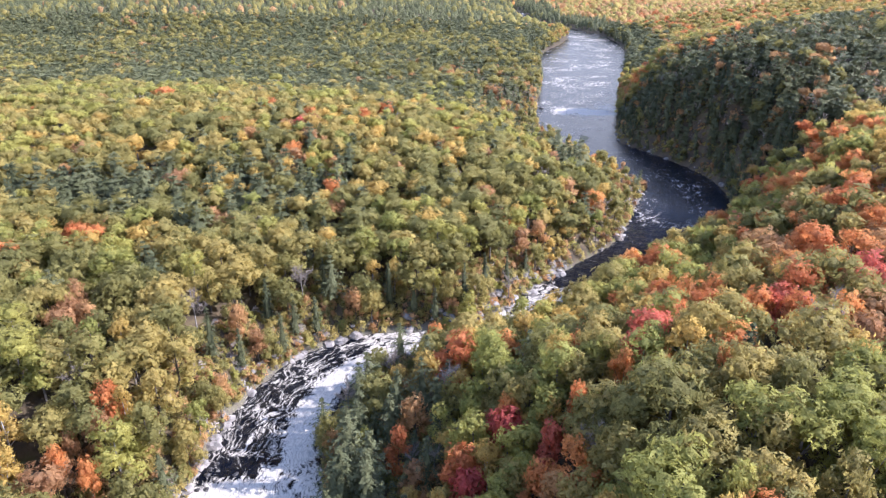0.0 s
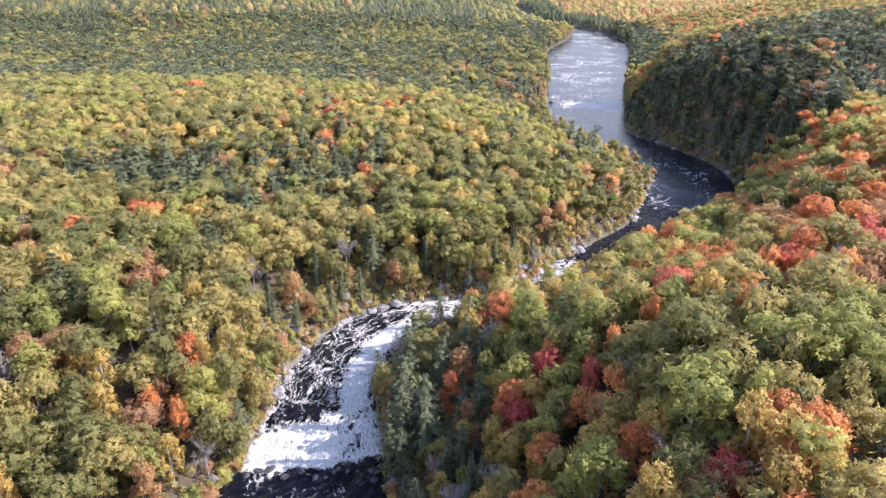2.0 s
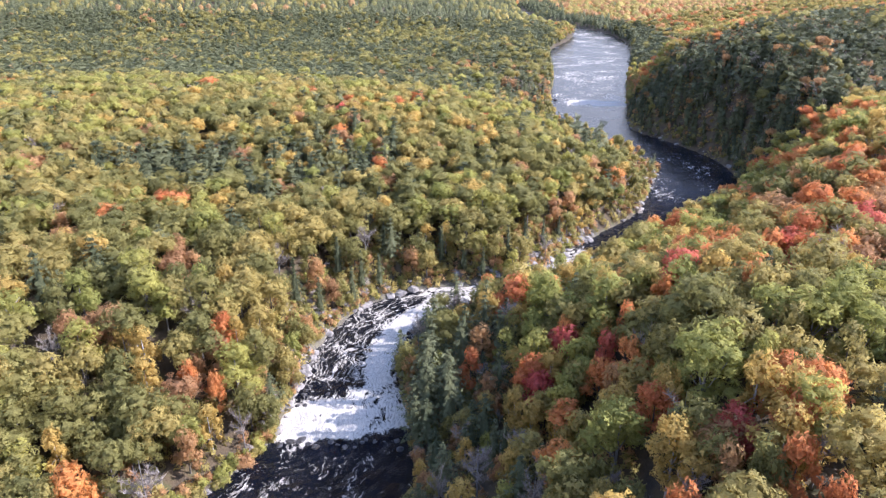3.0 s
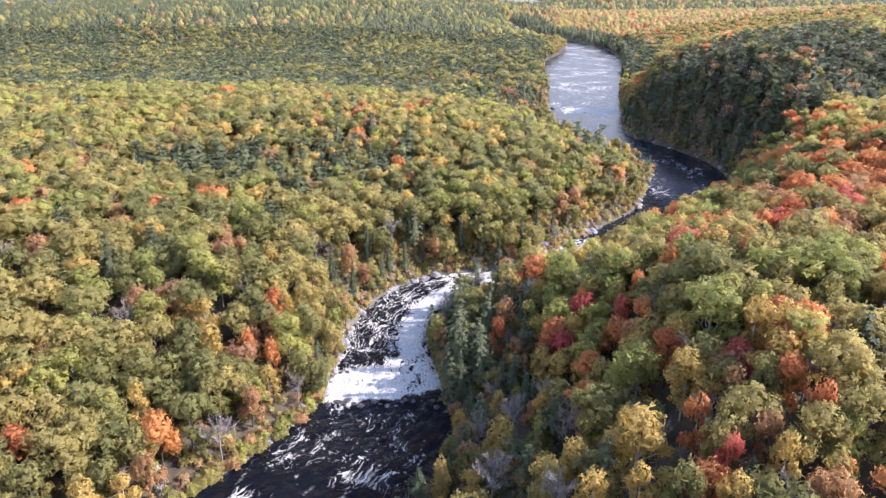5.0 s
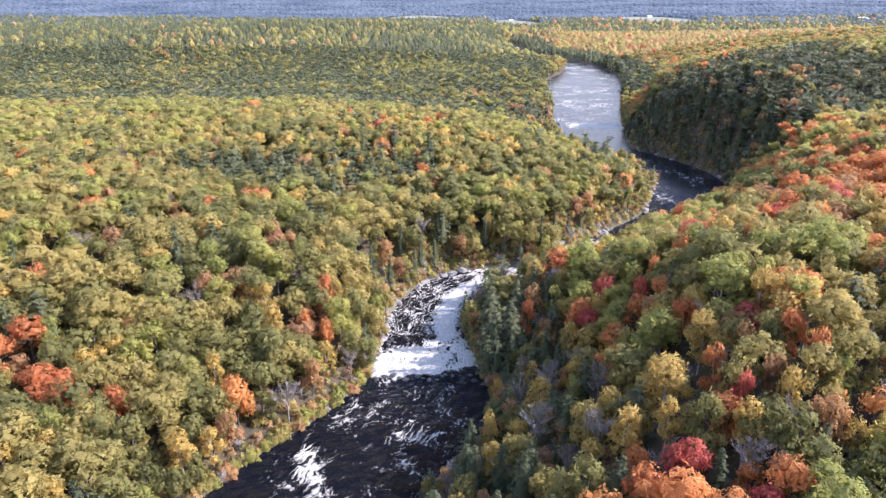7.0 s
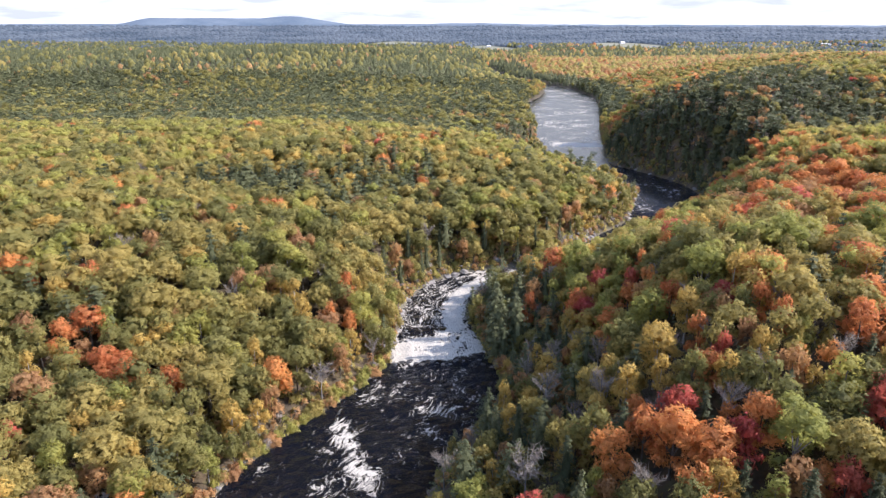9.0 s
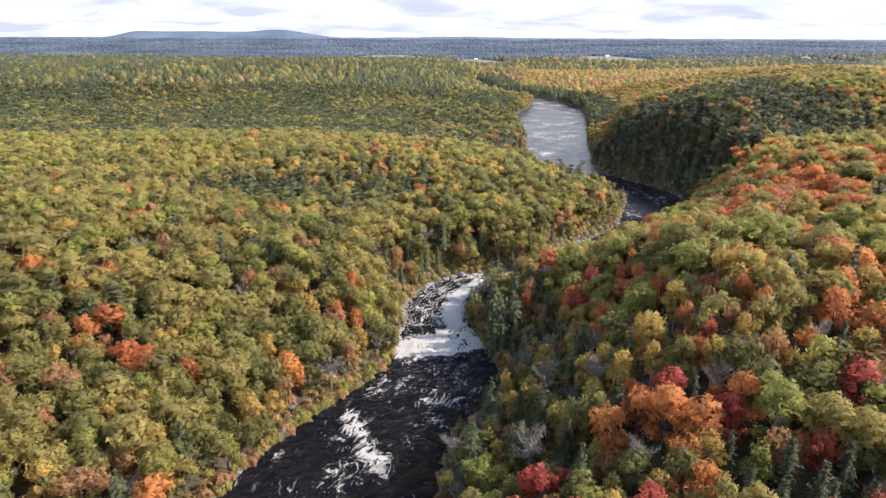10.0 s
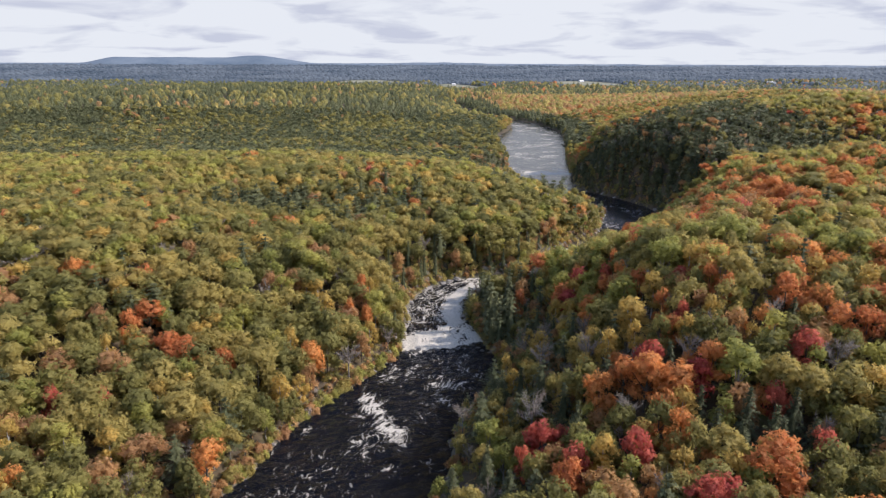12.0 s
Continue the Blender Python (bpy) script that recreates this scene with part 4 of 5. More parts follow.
MARKED_WEST = {
    "red": [(-142, 29, 0.73), (-132, 32, 0.79)],
    "orange": [(-159, 89, 1.17), (-137, 88, 1.2), (-135, 64, 1.03), (-66, 94, 0.75), (-68, 108, 0.92), (-138, 1, 0.81), (-72, 95, 0.69)],
    "rust": [(-112, 81, 0.84), (-122, 94, 0.78), (-87, 133, 1.08), (-100, 101, 0.77), (-89, 140, 1.05), (-82, 131, 0.81), (-72, 100, 0.72), (-144, 66, 1.14), (-83, 57, 0.7), (-123, 6, 1.45), (-68, 79, 0.91), (-121, 122, 1.18), (-130, 115, 1.17), (-68, 103, 1.02), (-53, 144, 0.89), (-26, 161, 0.95)],
    "birch": [(-132, 58, 1.08), (-83, 99, 1.23), (-80, 92, 1.35), (-87, 99, 1.08), (-107, 31, 0.95), (-145, 14, 1.16), (-137, 52, 0.8), (-65, 108, 0.81), (-90, 73, 1.03), (-67, 157, 0.67), (-42, 209, 1.22), (-49, 204, 0.97), (-27, 216, 1.18), (-11, 203, 1.11), (-37, 277, 1.03), (-52, 241, 0.92), (-118, 244, 1.9), (-104, 240, 1.9), (-88, 251, 1.4), (-19, 347, 1.36)],
    "aspen": [(-63, 99, 1.75), (-133, 13, 1.39), (-115, 47, 1.21), (-95, 96, 1.29), (-100, 109, 1.48), (-132, 352, 1.9), (-116, 340, 1.9), (-193, 308, 1.9), (-176, 307, 1.9), (-156, 292, 1.9), (-114, 449, 1.9), (-121, 419, 1.9), (-5, 432, 1.9), (6, 449, 1.9), (12, 405, 1.9), (-12, 412, 1.9)],
    "oak": [(-123, 30, 1.2), (-161, 66, 1.34)],
    "pine": [(55, 274, 1.35), (49, 300, 1.2), (45, 258, 1.45), (51, 265, 1.3), (-101, 28, 1.15), (-104, 125, 1.54), (-110, 111, 1.33), (-62, 209, 1.41), (-80, 217, 1.41), (-113, 217, 1.61), (-121, 211, 1.47), (-138, 201, 1.6), (-130, 201, 1.45), (-75, 184, 1.3), (-55, 258, 1.44), (-68, 299, 1.33), (-67, 355, 1.56), (-39, 222, 1.13), (-37, 238, 1.19), (-59, 225, 1.28), (-81, 185, 1.25), (-101, 209, 1.28), (-123, 200, 1.3)],
    "spruce": [(-43, 147, 0.95), (-51, 138, 0.9), (-36, 156, 0.95), (-17, 166, 0.9), (-10, 164, 0.85), (-4, 162, 0.9), (10, 173, 0.85), (4, 167, 0.9), (17, 180, 0.8), (-57, 136, 1.0), (-41, 153, 0.95), (-48, 154, 1.0)],
    "twig": [(-72, 68, 1.74), (-59, 87, 1.07), (-100, 94, 1.15)],
}


def wedge(x, y):
    return (x > -0.70 * (y + 130) - 85) & (x < 0.88 * (y + 130) + 20)


FOCUS = (-8, 52)


def focus(x, y):
    return np.hypot((x - FOCUS[0]) / 1.15, (y - FOCUS[1]) / 1.1)


trees = [stand(-330, 300, -150, 420, 6.5, lambda x, y: wedge(x, y)),
         stand(-640, 640, 417, 900, 7.6, lambda x, y: wedge(x, y) & (np.abs(x + 30) < 640)),
         stand(-1200, 1200, 897, 1500, 8.4, lambda x, y: wedge(x, y) & (np.abs(x + 30) < 0.78 * y + 220)),
         stand(-1750, 1750, 1497, 2350, 15.0, lambda x, y: wedge(x, y) & (np.abs(x + 30) < 0.78 * y + 220))]
edge_stand = stand(-640, 640, -150, 420, 8.0, lambda x, y: wedge(x, y) & ((x < -328) | (x > 298)))
trees.append(edge_stand)
trees.append(stand(-38, 46, -52, 34, 6.2, lambda x, y: wedge(x, y)))
trees.append(stand(100, 270, 262, 440, 5.2, lambda x, y: (y > 262 + np.maximum(0, (x - 200) * 0.45)) & (river_near(x, y)[2] > 0)))
trees.append(stand(-45, 36, 30, 118, 5.6, lambda x, y: river_near(x, y)[2] > 0))
trees.append(stand(-290, 230, -230, 110, 8.5, lambda x, y: ~wedge(x, y)))
TX, TY, TK, TS, TR = (np.concatenate([t[k] for t in trees]) for k in range(5))
TL = np.concatenate([np.full(len(t[0]), lod) for t, lod in zip(trees, (1, 2, 3, 3, 2, 1, 2, 1, 2))])
far_scale = np.concatenate([np.full(len(t[0]), s) for t, s in zip(trees, (1.0, 1.05, 0.96, 1.5, 1.05, 0.66, 0.9, 0.68, 1.1))])
MARKED = [(*p, KINDS.index(k)) for table in (MARKED_EAST, MARKED_WEST) for k in KINDS for p in table.get(k, ())]
mx, my, ms, mk = (np.array(c, float) for c in zip(*MARKED))
mk = mk.astype(int)
free = np.ones(len(TX), bool)
for px, py, ps in zip(mx, my, ms):
    free &= np.hypot(TX - px, TY - py) > 1.9 + 1.5 * ps
TX, TY, TK = np.concatenate([TX[free], mx]), np.concatenate([TY[free], my]), np.concatenate([TK[free], mk])
TS, TR = np.concatenate([TS[free], ms * np.where((mk == 7) | (mk == 8), 1.0, 0.82)]), np.concatenate([TR[free], rng.uniform(0, 6.28, len(mx))])
TL, far_scale = np.concatenate([TL[free], np.ones(len(mx), int)]), np.concatenate([far_scale[free], np.ones(len(mx))])
TL = np.where((TL == 1) & (focus(TX, TY) > 205) & ~((TX < -120) & (TY < 260)), 2, TL)
TZ = ground_height(TX, TY)
TS = TS * far_scale
TM = np.zeros(len(TX), bool)
TM[-len(mx):] = True

INFO = {
    "oak": ("oak_tree", "rounded oak tree with dull green leaves", "tree"),
    "olive": ("ash_tree", "broad tree with olive-green leaves turning yellow", "tree"),
    "birch": ("birch_tree", "slender birch with golden yellow autumn leaves", "tree"),
    "aspen": ("aspen_tree", "tall aspen with lime-green leaves turning yellow", "tree"),
    "orange": ("maple_tree", "maple tree with bright orange autumn leaves", "tree"),
    "red": ("red_maple_tree", "maple tree with deep red autumn leaves", "tree"),
    "rust": ("beech_tree", "beech tree with rusty brown withering leaves", "tree"),
    "pine": ("pine_tree", "tall dark green pine with ragged level boughs", "conifer"),
    "spruce": ("spruce_tree", "narrow dark green spruce with drooping boughs", "conifer"),
    "twig": ("bare_tree", "leafless grey tree with fine upright twigs", "tree"),
}
PER_KIND, NEAR = 290, 128.0


def tall(size, chance, kind, marked):
    """The height of a tree against its width: broad crowns are not so much taller, slight ones not so much lower."""
    if kind in ("pine", "spruce"):
        return min(size, 1.02) * (0.85 + 0.2 * chance) * (1.15 if marked else 1.0)
    if marked:
        return max(0.98, 0.72 + 0.32 * size)
    return (0.35 + 0.65 * min(size, 1.0) + 0.32 * max(0.0, size - 1.0)) * (0.86 + 0.16 * chance)


def tall_all(sizes, kind, marked):
    sizes = np.where(marked & (kind not in ("pine", "spruce")), np.maximum(sizes, 1.08), sizes)
    return np.where(marked, 1.22, np.minimum(sizes, 0.98)) if kind in ("pine", "spruce") else 0.35 + 0.65 * np.minimum(sizes, 1.0) + 0.25 * np.maximum(0.0, sizes - 1.0)


def build_near():
    """The nearest trees of each kind, each a thing of its own with trunk and crown."""
    dist = focus(TX, TY)
    taken = np.zeros(len(TX), bool)
    for k, kind in enumerate(KINDS):
        name, label, cat = INFO[kind]
        near = np.flatnonzero((TK == k) & (TL == 1) & (dist < NEAR))
        near = near[np.argsort(dist[near])][:PER_KIND]
        taken[near] = True
        bases = []
        for v in range(3):
            lv, lf, ln, wv, wf = template(kind, 0, 100 + 10 * k + v)
            crown = mesh_of("crown", lv, None, LEAF[kind], lf, smooth=True)
            soft_normals(crown, ln)
            attribute(crown, "ragged", spray_share(kind, 0, len(lv)))
            wood = mesh_of("trunk", wv, wf, PALE_BARK if kind == "birch" else GREY_BARK if kind in ("aspen", "twig") else BARK, smooth=True)
            bases.append((crown, wood))
        first = [None, None, None]
        for j, i in enumerate(near):
            v = j % 3
            m = Matrix.LocRotScale((TX[i], TY[i], TZ[i]), Euler((0, 0, TR[i])), (TS[i], TS[i], tall(TS[i], (i * 7) % 10 / 10, kind, TM[i])))
            if first[v] is None:
                base = tagged(new(name), label, cat, group=kind + " trees of the riverside woods")
                for part_name, me in (("crown", bases[v][0]), ("trunk", bases[v][1])):
                    ob = new(part_name, me)
                    ob.parent = base
                base.matrix_basis = m
                first[v] = (base, m)
            else:
                made_one = first[v][0].copy()
                scene.collection.objects.link(made_one)
                for child_mesh, part_name in ((bases[v][0], "crown"), (bases[v][1], "trunk")):
                    ob = new(part_name, child_mesh)
                    ob.parent = made_one
                made_one.matrix_basis = m
    return taken


near_taken = build_near()


def build_rest():
    """All trees past the nearest, joined kind by kind."""
    for k, kind in enumerate(KINDS):
        name, label, cat = INFO[kind]
        verts, tris, norms, mats, variety, ragged, n = [], [], [], [], [], [], 0
        for level in (1, 2, 3):
            idx = np.flatnonzero((TK == k) & (TL == level) & ~near_taken)
            count = 4 if level == 3 else 3
            for v in range(count):
                sub = idx[v::count]
                if not len(sub):
                    continue
                lv, lf, ln, wv, wf = template(kind, level, 300 + 10 * k + v)
                base, ft, nb, fm = lv, lf, ln, np.zeros(len(lf), int)
                if level == 1:
                    q = wf[:6] + len(lv)
                    base, ft = np.vstack([lv, wv[:12]]), np.vstack([lf, q[:, :3], q[:, [0, 2, 3]]])
                    nb, fm = np.vstack([ln, wv[:12] * (1, 1, 0) + (0, 0, 0.01)]), np.r_[fm, np.ones(12, int)]
                share = np.r_[spray_share(kind, level, len(lv)), np.zeros(len(base) - len(lv))]
                ragged.append(np.tile(share, len(sub)))
                c, s = np.cos(TR[sub])[:, None], np.sin(TR[sub])[:, None]
                B = base[None] * np.stack([TS[sub], TS[sub], tall_all(TS[sub], kind, TM[sub]) * 0.92 if level < 3 else TS[sub] * 0.62], -1)[:, None, :]
                V = np.stack([B[..., 0] * c - B[..., 1] * s + TX[sub, None], B[..., 0] * s + B[..., 1] * c + TY[sub, None], B[..., 2] + TZ[sub, None]], -1)
                N = np.stack([nb[None, :, 0] * c - nb[None, :, 1] * s, nb[None, :, 0] * s + nb[None, :, 1] * c, np.repeat(nb[None, :, 2], len(sub), 0)], -1)
                off = n + len(base) * np.arange(len(sub))
                verts.append(V.reshape(-1, 3))
                norms.append(N.reshape(-1, 3))
                tris.append((ft[None] + off[:, None, None]).reshape(-1, 3))
                mats.append(np.tile(fm, len(sub)))
                mixed = rng.uniform(0, 1, len(sub))
                if level > 1:
                    mixed = (0.55 if level == 2 else 0.25) * mixed + (0.45 if level == 2 else 0.55) * value_noise(TX[sub], TY[sub], 45, 17)
                variety.append(np.repeat(mixed, len(base)))
                n += len(base) * len(sub)
        N = np.vstack(norms)
        N /= np.linalg.norm(N, axis=1)[:, None] + 1e-9
        me = mesh_of(kind + "_woods", np.vstack(verts), None, [LEAF[kind], BARK], np.vstack(tris), smooth=True, mat_index=np.concatenate(mats))
        soft_normals(me, N)
        attribute(me, "variety", np.concatenate(variety))
        attribute(me, "ragged", np.concatenate(ragged))
        tagged(new(name.replace("_tree", "") + "_woods", me), "woods of " + label.split(" with ")[-1], "forest", kind="stuff")


build_rest()


# ---- far distance ----
def build_far_hills():
    """The long wooded ridge on the horizon, with distance haze in its colour."""
    a = np.radians(np.linspace(-34, 40, 150))
    deg = np.degrees(a)
    top = 84 + 34 * smoothstep(-21.5, -19.0, deg) * (1 - smoothstep(-8.5, -3.5, deg)) + 12 * np.exp(-((deg + 8.8) / 1.6) ** 2) + 8 * np.exp(-((deg - 5.5) / 3.5) ** 2)
    top = top + 4 * (value_noise(deg * 10, deg * 0, 8, 2) - 0.5)
    V = []
    for dist, f in ((4300, -0.6), (4450, 0.55), (4600, 1.0), (4800, 0.3)):
        V.append(np.stack([-63 + dist * np.sin(a), -127 + dist * np.cos(a), 40 + (top - 40) * f], 1))
    n = len(a)
    idx = np.arange(4 * n).reshape(4, n)
    q = np.stack([idx[:-1, :-1], idx[:-1, 1:], idx[1:, 1:], idx[1:, :-1]], -1).reshape(-1, 4)
    # blue base colour carries the aerial haze
    mat = plain_material("haze_blue_hill_woods", (0.075, 0.105, 0.14), (0.13, 0.16, 0.19), 0.006, 1.0, 0.0)
    tagged(new("backdrop", mesh_of("backdrop", np.vstack(V), q, mat, smooth=True)), "long wooded ridge on the horizon, tinted blue for haze", "hills", kind="structure")


def build_far_groves():
    """Distant woods past the last single trees: lumpy groves that thin out, coloured blue in place of haze."""
    r = np.random.default_rng(19)
    rows, dist = [], 2300.0
    while dist < 4450:
        step = 0.0060 * dist
        a = np.arange(-0.66, 0.72, step / dist) + r.uniform(-0.3, 0.3) * step / dist
        a = a + r.uniform(-0.35, 0.35, len(a)) * step / dist
        d = dist + r.uniform(-0.5, 0.5, len(a)) * step
        rows.append(np.stack([-63 + d * np.sin(a), -127 + d * np.cos(a), np.full(len(a), step)], 1))
        dist += step * 1.7
    p = np.vstack(rows)
    keep = np.ones(len(p), bool)
    for fx, fy, rx, ry in FIELDS:
        keep &= ((p[:, 0] - fx) / (rx + 8)) ** 2 + ((p[:, 1] - fy) / (ry + 8)) ** 2 > 1
    p = p[keep]
    z = ground_height(p[:, 0], p[:, 1], False)
    shapes = [far_shape("oak" if v else "pine", 700 + v) for v in range(4)]
    verts, tris, norms, n = [], [], [], 0
    for v, (sv, sf, sn, *rest) in enumerate(shapes):
        sub = np.arange(v, len(p), 4)
        wide = p[sub, 2] * 0.16 * r.uniform(0.75, 1.3, len(sub))
        high = r.uniform(0.55, 0.95, len(sub)) * (0.8 + 0.6 * value_noise(p[sub, 0], p[sub, 1], 160, 5))
        turn = r.uniform(0, 6.28, len(sub))
        c, q = np.cos(turn)[:, None], np.sin(turn)[:, None]
        B = sv[None] * np.stack([wide, wide, high], -1)[:, None, :]
        verts.append(np.stack([B[..., 0] * c - B[..., 1] * q + p[sub, 0, None], B[..., 0] * q + B[..., 1] * c + p[sub, 1, None], B[..., 2] + z[sub, None]], -1).reshape(-1, 3))
        up = sn / np.linalg.norm(sn, axis=1)[:, None]
        norms.append(np.stack([up[None, :, 0] * c - up[None, :, 1] * q, up[None, :, 0] * q + up[None, :, 1] * c, np.repeat(up[None, :, 2], len(sub), 0)], -1).reshape(-1, 3))
        tris.append((sf[None] + n + len(sv) * np.arange(len(sub))[:, None, None]).reshape(-1, 3))
        n += len(sv) * len(sub)
    # both tones are blued: the haze over these woods is painted in
    mat = plain_material("hazy_distant_woods", (0.026, 0.042, 0.060), (0.098, 0.114, 0.128), 0.0035, 1.0, 0.0)
    hazy_far_woods = mesh_of("hazy_distant_woods", np.vstack(verts), None, mat, np.vstack(tris), smooth=True)
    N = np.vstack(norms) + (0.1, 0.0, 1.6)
    soft_normals(hazy_far_woods, N / np.linalg.norm(N, axis=1)[:, None])
    tagged(new("hazy_distant_woods", hazy_far_woods), "low distant woods tinted blue for haze", "forest", kind="stuff")


build_far_groves()
build_far_hills()


# ---- rocks and bushes along the banks ----
def rock_mesh(seed, flat=0.6, blocky=False, stone=ROCK):
    """A weathered boulder, or a broken ledge block."""
    r = np.random.default_rng(seed)
    bm = bmesh.new()
    if blocky:
        bmesh.ops.create_cube(bm, size=1.6)
        bmesh.ops.bevel(bm, geom=bm.edges[:], offset=0.16, segments=1, affect="EDGES")
    else:
        bmesh.ops.create_icosphere(bm, subdivisions=2, radius=1.0)
    for v in bm.verts:
        n = noise.noise(Vector(v.co) * 1.3 + Vector((seed * 3.1, 0, 0)))
        v.co *= 1.0 + 0.45 * n + r.uniform(-0.05, 0.05)
        v.co.z *= flat
    me = bpy.data.meshes.new("boulder")
    bm.to_mesh(me)
    bm.free()
    me.materials.append(stone)
    return me


def build_rocks():
    r = np.random.default_rng(41)
    meshes = [rock_mesh(s) for s in range(5)] + [rock_mesh(20 + s, 0.45, True) for s in range(4)]
    wet = [rock_mesh(40 + s, 0.6, False, WET_ROCK) for s in range(3)]
    tan = np.gradient(STREAM[:, :2], axis=0)
    tan /= np.linalg.norm(tan, axis=1)[:, None]
    spots = []
    for lo, hi, side, count, near, far, big in ((93, 192, -1, 150, -1.2, 4.5, 1.9), (95, 185, 1, 40, -0.8, 1.5, 1.3), (5, 92, -1, 46, -0.3, 1.2, 0.8),
                                                (40, 92, 1, 16, -0.3, 1.0, 0.8), (205, 330, -1, 26, -0.5, 1.5, 1.4), (415, 450, -1, 14, -4.0, 1.0, 1.8), (240, 420, 1, 26, -0.5, 1.5, 1.6)):
        pool = np.flatnonzero((STREAM[:, 1] > lo) & (STREAM[:, 1] < hi))
        for i in r.choice(pool, count):
            east = np.array([tan[i, 1], -tan[i, 0]])
            g = r.uniform(near, far)
            p = STREAM[i, :2] + side * east * (STREAM[i, 2] + g)
            spots.append((p[0], p[1], STREAM[i, 3], g, r.uniform(0.35, 1.0) ** 1.5 * big))
    for k in range(26):
        i = r.choice(np.flatnonzero((STREAM[:, 1] > 100) & (STREAM[:, 1] < 150)))
        east = np.array([tan[i, 1], -tan[i, 0]])
        p = STREAM[i, :2] + east * STREAM[i, 2] * r.uniform(-0.95, -0.35)
        spots.append((p[0], p[1], STREAM[i, 3], -5, r.uniform(0.3, 0.7)))
    for k in range(18):
        x = -53 + 1.65 * k + r.uniform(-0.8, 0.8)
        spots.append((x, 90.5 + r.uniform(-1.6, 1.8), 0.0, -5, r.uniform(0.45, 1.15)))
    xs, ys = np.array([s[0] for s in spots]), np.array([s[1] for s in spots])
    zs = ground_height(xs, ys)
    for k, (x, y, level, g, size) in enumerate(spots):
        z = max(zs[k], level - 0.25) + 0.12 * size
        blocky = k % 5 == 0 and g > 0
        ob = new("boulder", wet[k % 3] if g < -2 else meshes[5 + k % 4] if blocky else meshes[k % 5])
        ob.matrix_basis = Matrix.LocRotScale((x, y, z), Euler((r.uniform(-0.3, 0.3), r.uniform(-0.3, 0.3), r.uniform(0, 6.28))), (size * r.uniform(0.9, 1.6), size, size * r.uniform(0.7, 1.1)))
        tagged(ob, "weathered grey-brown boulder half sunk in the river bank" if g > -2 else "wet dark boulder standing in the rapids", "rock", group="boulders along the river")


build_rocks()


def leafy(lv, lf, ln, mat):
    me = mesh_of("foliage", lv, None, mat, lf, smooth=True)
    soft_normals(me, ln)
    attribute(me, "ragged", np.ones(len(lv)))
    return me


def build_bushes():
    """Low bushes that hang over the water's edge."""
    r = np.random.default_rng(52)
    tan = np.gradient(STREAM[:, :2], axis=0)
    tan /= np.linalg.norm(tan, axis=1)[:, None]
    looks = (("olive", "low olive-green bush on the river bank"), ("rust", "low rusty brown bush on the river bank"), ("aspen", "low yellow-green bush on the river bank"), ("twig", "low leafless grey bush on the river bank"))
    meshes = {}
    for kind, label in looks:
        for v in range(2):
            pt = r.normal(0, 1, (150, 3))
            pt /= np.linalg.norm(pt, axis=1)[:, None]
            pt[:, 2] = np.abs(pt[:, 2])
            lump = 1 + 0.3 * np.sin(pt[:, 0] * 5 + v) * np.cos(pt[:, 1] * 4)
            pos = pt * lump[:, None] * np.array((1.3, 1.3, 1.5)) * r.uniform(0.6, 1.0, (150, 1))
            lv, lf, ln = clumps(pos, pt, 0.42, r)
            meshes[kind, v] = (leafy(lv, lf, ln, LEAF[kind]), mesh_of("stem", *join([prism((0, 0, -0.4), (0.8 * np.cos(a), 0.8 * np.sin(a), 1.2), 0.05, 0.02, 4) for a in (0.3, 1.5, 2.8, 4.1, 5.3)]), BARK))
    for lo, hi, side, many in ((-20, 95, -1, 160), (95, 195, -1, 90), (0, 92, 1, 60), (205, 420, -1, 50)):
        pool = np.flatnonzero((STREAM[:, 1] > lo) & (STREAM[:, 1] < hi))
        for i in r.choice(pool, many):
            east = np.array([tan[i, 1], -tan[i, 0]])
            p = STREAM[i, :2] + side * east * (STREAM[i, 2] + (r.uniform(0.1, 2.4) if not 95 <= lo < 195 else r.uniform(1.0, 7)))
            kind, label = looks[r.choice(4, p=(0.38, 0.27, 0.25, 0.10))]
            z = float(ground_height(np.array([p[0]]), np.array([p[1]]))[0])
            top = tagged(new("bush"), label, "bush", group="bushes along the river")
            s = r.uniform(0.7, 1.7)
            for nm, me in zip(("foliage", "stem"), meshes[kind, int(r.integers(2))]):
                ob = new(nm, me)
                ob.parent = top
            top.matrix_basis = Matrix.LocRotScale((p[0], p[1], z - 0.05), Euler((0, 0, r.uniform(0, 6.28))), (s, s, s * r.uniform(0.7, 1.2)))


build_bushes()


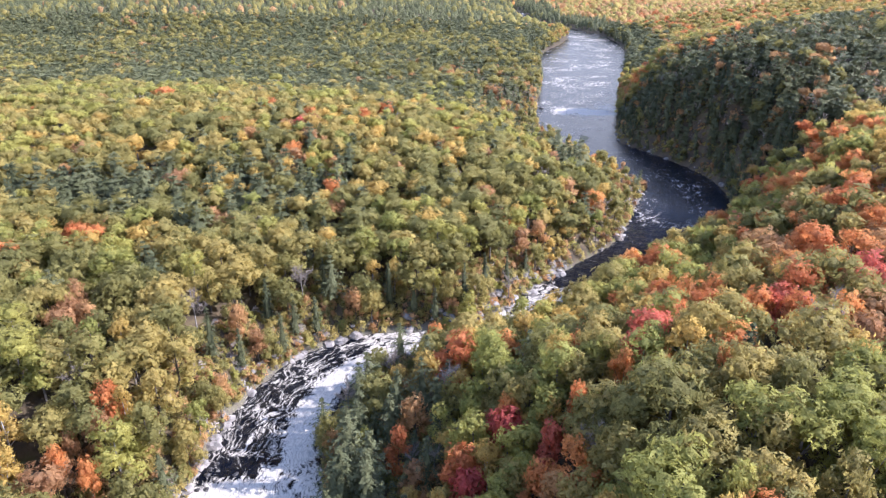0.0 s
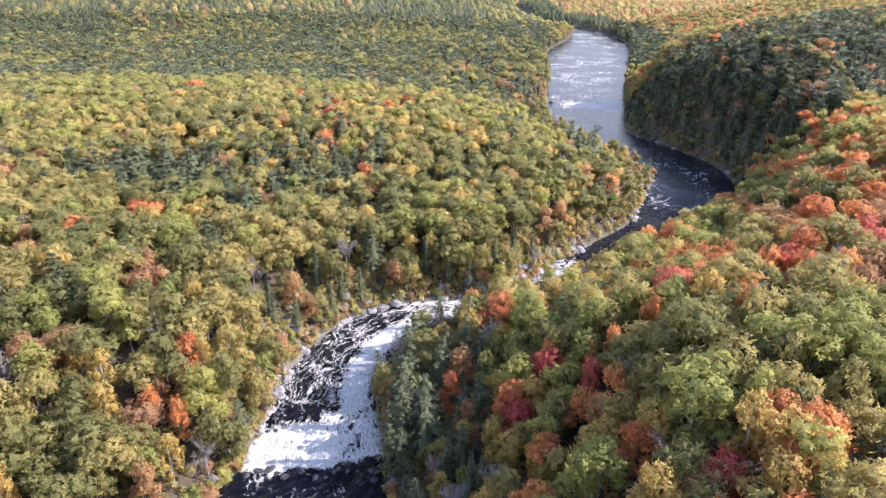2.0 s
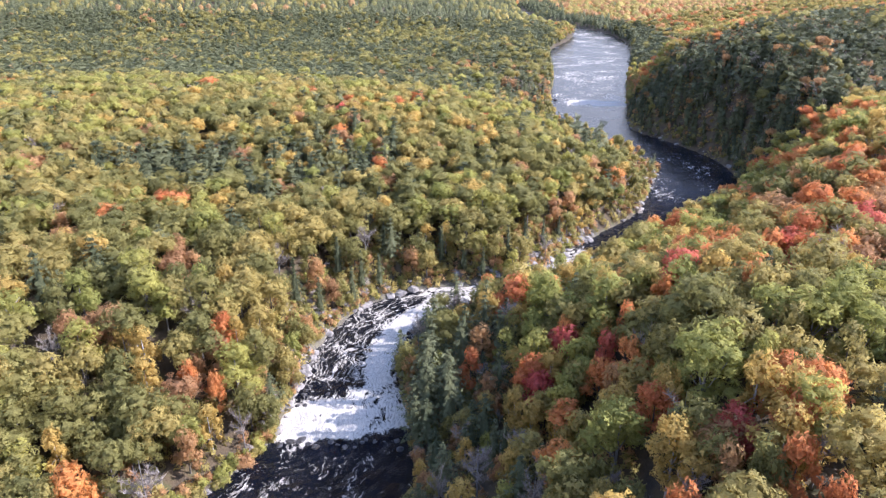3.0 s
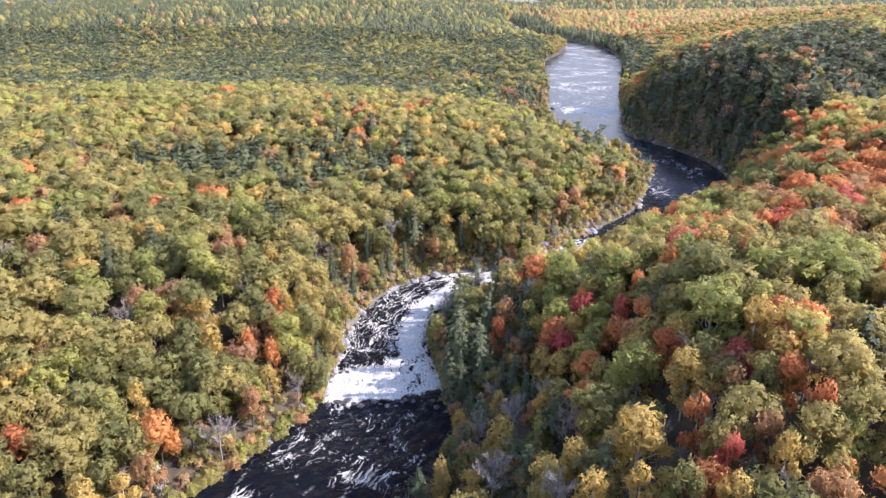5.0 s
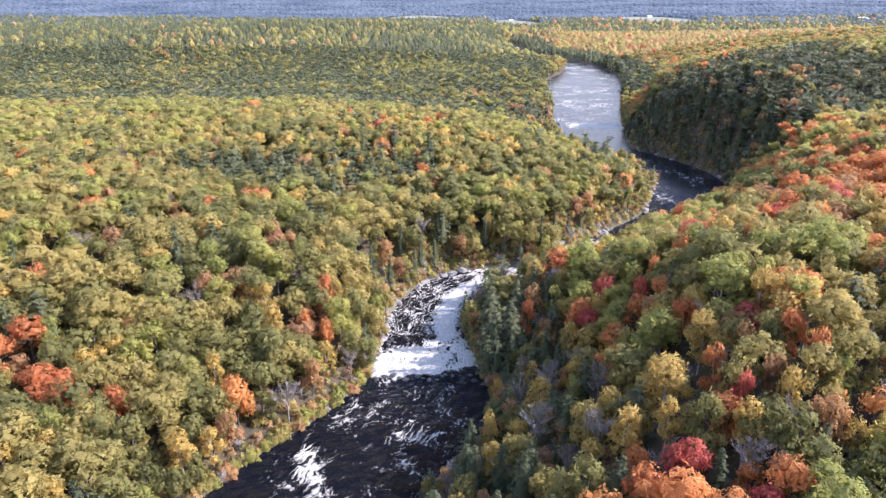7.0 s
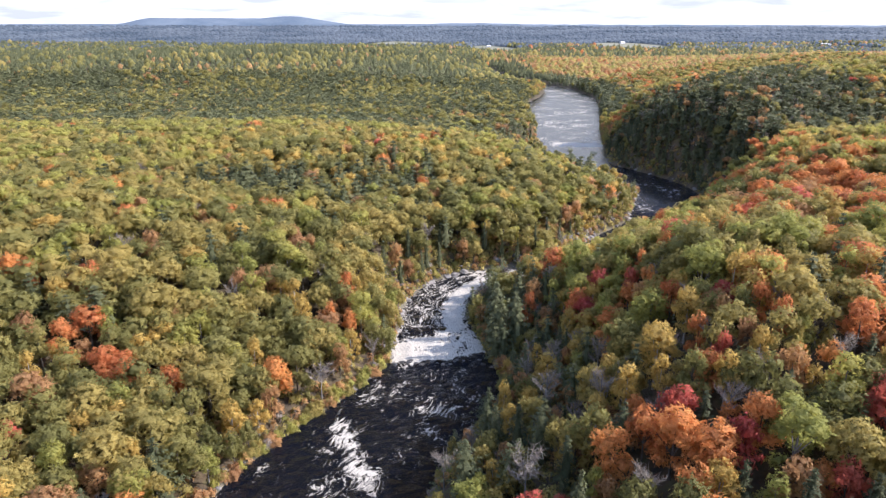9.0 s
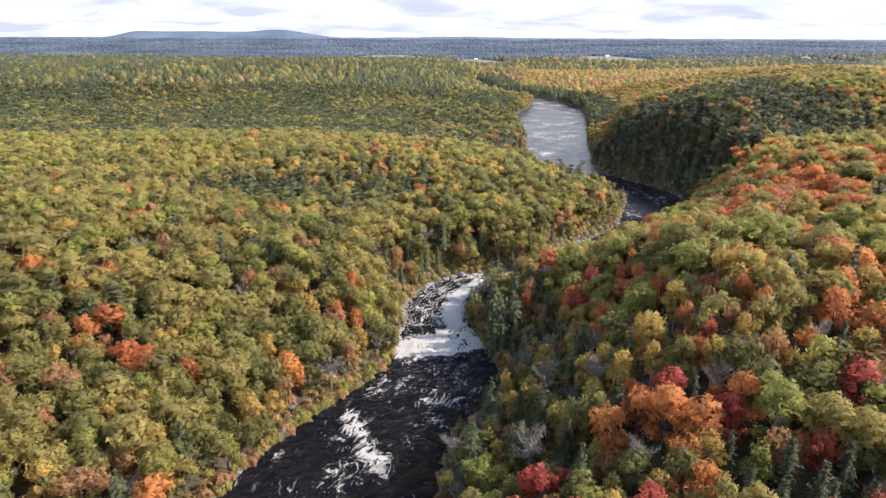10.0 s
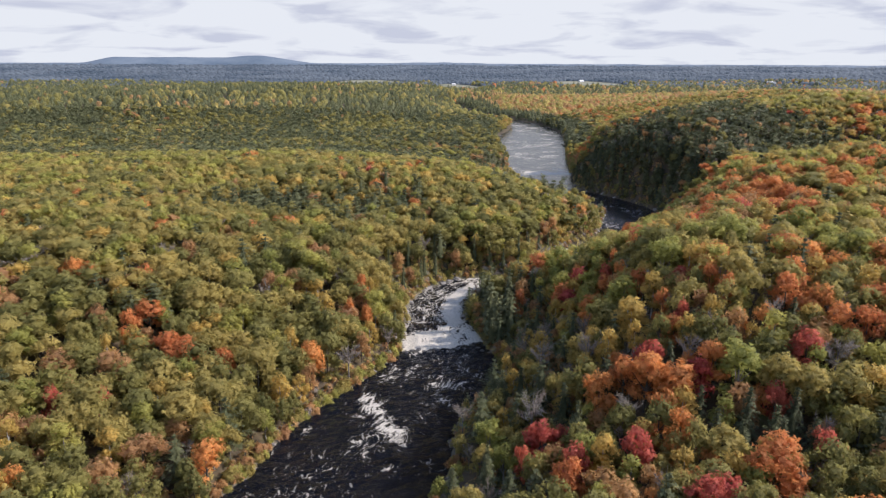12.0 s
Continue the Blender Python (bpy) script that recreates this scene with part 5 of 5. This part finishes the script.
def build_undergrowth():
    """Saplings and brush that close the edge of the woods down to the water."""
    r = np.random.default_rng(77)
    x, y = np.r_[r.uniform(-140, 260, 66000), r.uniform(-90, 25, 7000)], np.r_[r.uniform(-20, 720, 66000), r.uniform(95, 195, 7000)]
    gap, level, side, ry = river_near(x, y)
    ok = (gap > np.where((side < 0) & (ry > 96) & (ry < 185), 0.6, 0.1)) & (gap < np.where((side > 0) & (ry < 125), 40, np.where((side > 0) & (ry > 235), 44, 16))) & (r.uniform(0, 1, len(x)) < 0.9)
    x, y, gap = x[ok], y[ok], gap[ok]
    z = ground_height(x, y)
    for kind, share in (("olive", 0.36), ("rust", 0.26), ("oak", 0.22), ("twig", 0.06), ("aspen", 0.10)):
        pick = r.uniform(0, 1, len(x)) < share
        bx, by, bz = x[pick], y[pick], z[pick]
        x, y, z = x[~pick], y[~pick], z[~pick]
        m = 17
        d = r.normal(0, 1, (len(bx) * m, 3))
        d /= np.linalg.norm(d, axis=1)[:, None]
        d[:, 2] = np.abs(d[:, 2])
        s = np.repeat(r.uniform(0.7, 1.9, len(bx)), m)[:, None]
        pos = np.repeat(np.stack([bx, by, bz], 1), m, 0) + d * s * np.array((0.9, 0.9, 1.7))
        lv, lf, ln = clumps(pos, d, 0.78, r)
        me = mesh_of("undergrowth", lv, None, LEAF[kind], lf, smooth=True)
        soft_normals(me, ln)
        attribute(me, "ragged", np.ones(len(lv)))
        attribute(me, "variety", np.repeat(r.uniform(0, 1, len(bx)), m * 3))
        tagged(new("undergrowth", me), "dense brush and saplings at the edge of the woods", "bushes", kind="stuff")


build_undergrowth()


# ---- far fields and buildings ----
def build_fields():
    for fx, fy, rx, ry in FIELDS:
        u, v = np.meshgrid(np.linspace(0, 1, 7), np.linspace(0, 2 * np.pi, 25)[:-1])
        wob = 1 + 0.12 * np.sin(3 * v + fx)
        X, Y = fx + u * rx * np.cos(v) * wob, fy + u * ry * np.sin(v) * wob
        Z = ground_height(X, Y) + 0.6
        idx = np.arange(X.size).reshape(X.shape)
        nxt = np.roll(idx, -1, 0)
        q = np.stack([idx[:, :-1], idx[:, 1:], nxt[:, 1:], nxt[:, :-1]], -1).reshape(-1, 4)
        tagged(new("field", mesh_of("field", np.stack([X, Y, Z], -1).reshape(-1, 3), q, FIELD, smooth=True)), "pale mown hay field between distant woods", "field", kind="structure")


build_fields()


def build_barn(x, y, long, wide, high, turn):
    """A long low farm building with a pitched roof."""
    z = float(ground_height(np.array([x]), np.array([y]))[0])
    base = tagged(new("barn"), "long pale barn with a grey pitched roof in a clearing", "building", group="far farm buildings")
    bm = bmesh.new()
    bmesh.ops.create_cube(bm, size=1.0, matrix=Matrix.Translation((0, 0, high / 2 - 0.5)) @ Matrix.Diagonal((long, wide, high + 1, 1)))
    me = bpy.data.meshes.new("wall")
    bm.to_mesh(me)
    bm.free()
    me.materials.append(WALL)
    L, W = long / 2 + 0.5, wide / 2 + 0.6
    rv = [(-L, -W, high - 0.2), (L, -W, high - 0.2), (L, 0, high + wide * 0.3), (-L, 0, high + wide * 0.3), (-L, W, high - 0.2), (L, W, high - 0.2)]
    rv = rv + [(p[0], p[1], p[2] + 0.3) for p in rv]
    rq = [(0, 1, 2, 3), (3, 2, 5, 4), (6, 7, 8, 9), (9, 8, 11, 10), (0, 1, 7, 6), (4, 5, 11, 10), (1, 2, 8, 7), (2, 5, 11, 8), (0, 3, 9, 6), (3, 4, 10, 9)]
    roof = mesh_of("roof", np.array(rv), rq, ROOF)
    for nm, m in (("wall", me), ("roof", roof)):
        ob = new(nm, m)
        ob.parent = base
    base.matrix_basis = pose(x, y, z, 0, 0, turn)


for bx, by, bl, bw, bh, bt in ((1400, 2255, 26, 11, 5, 12), (1428, 2268, 12, 8, 4, 100), (240, 2320, 14, 9, 4, 5), (760, 2480, 20, 10, 5, 20),
                               (-1250, 3760, 24, 11, 4, 15), (-1215, 3800, 12, 9, 4, 40), (-1165, 3880, 13, 9, 4, 10), (-1420, 3700, 11, 8, 4, 20), (-1540, 3640, 12, 8, 4, 50)):
    build_barn(bx, by, bl, bw, bh, bt)
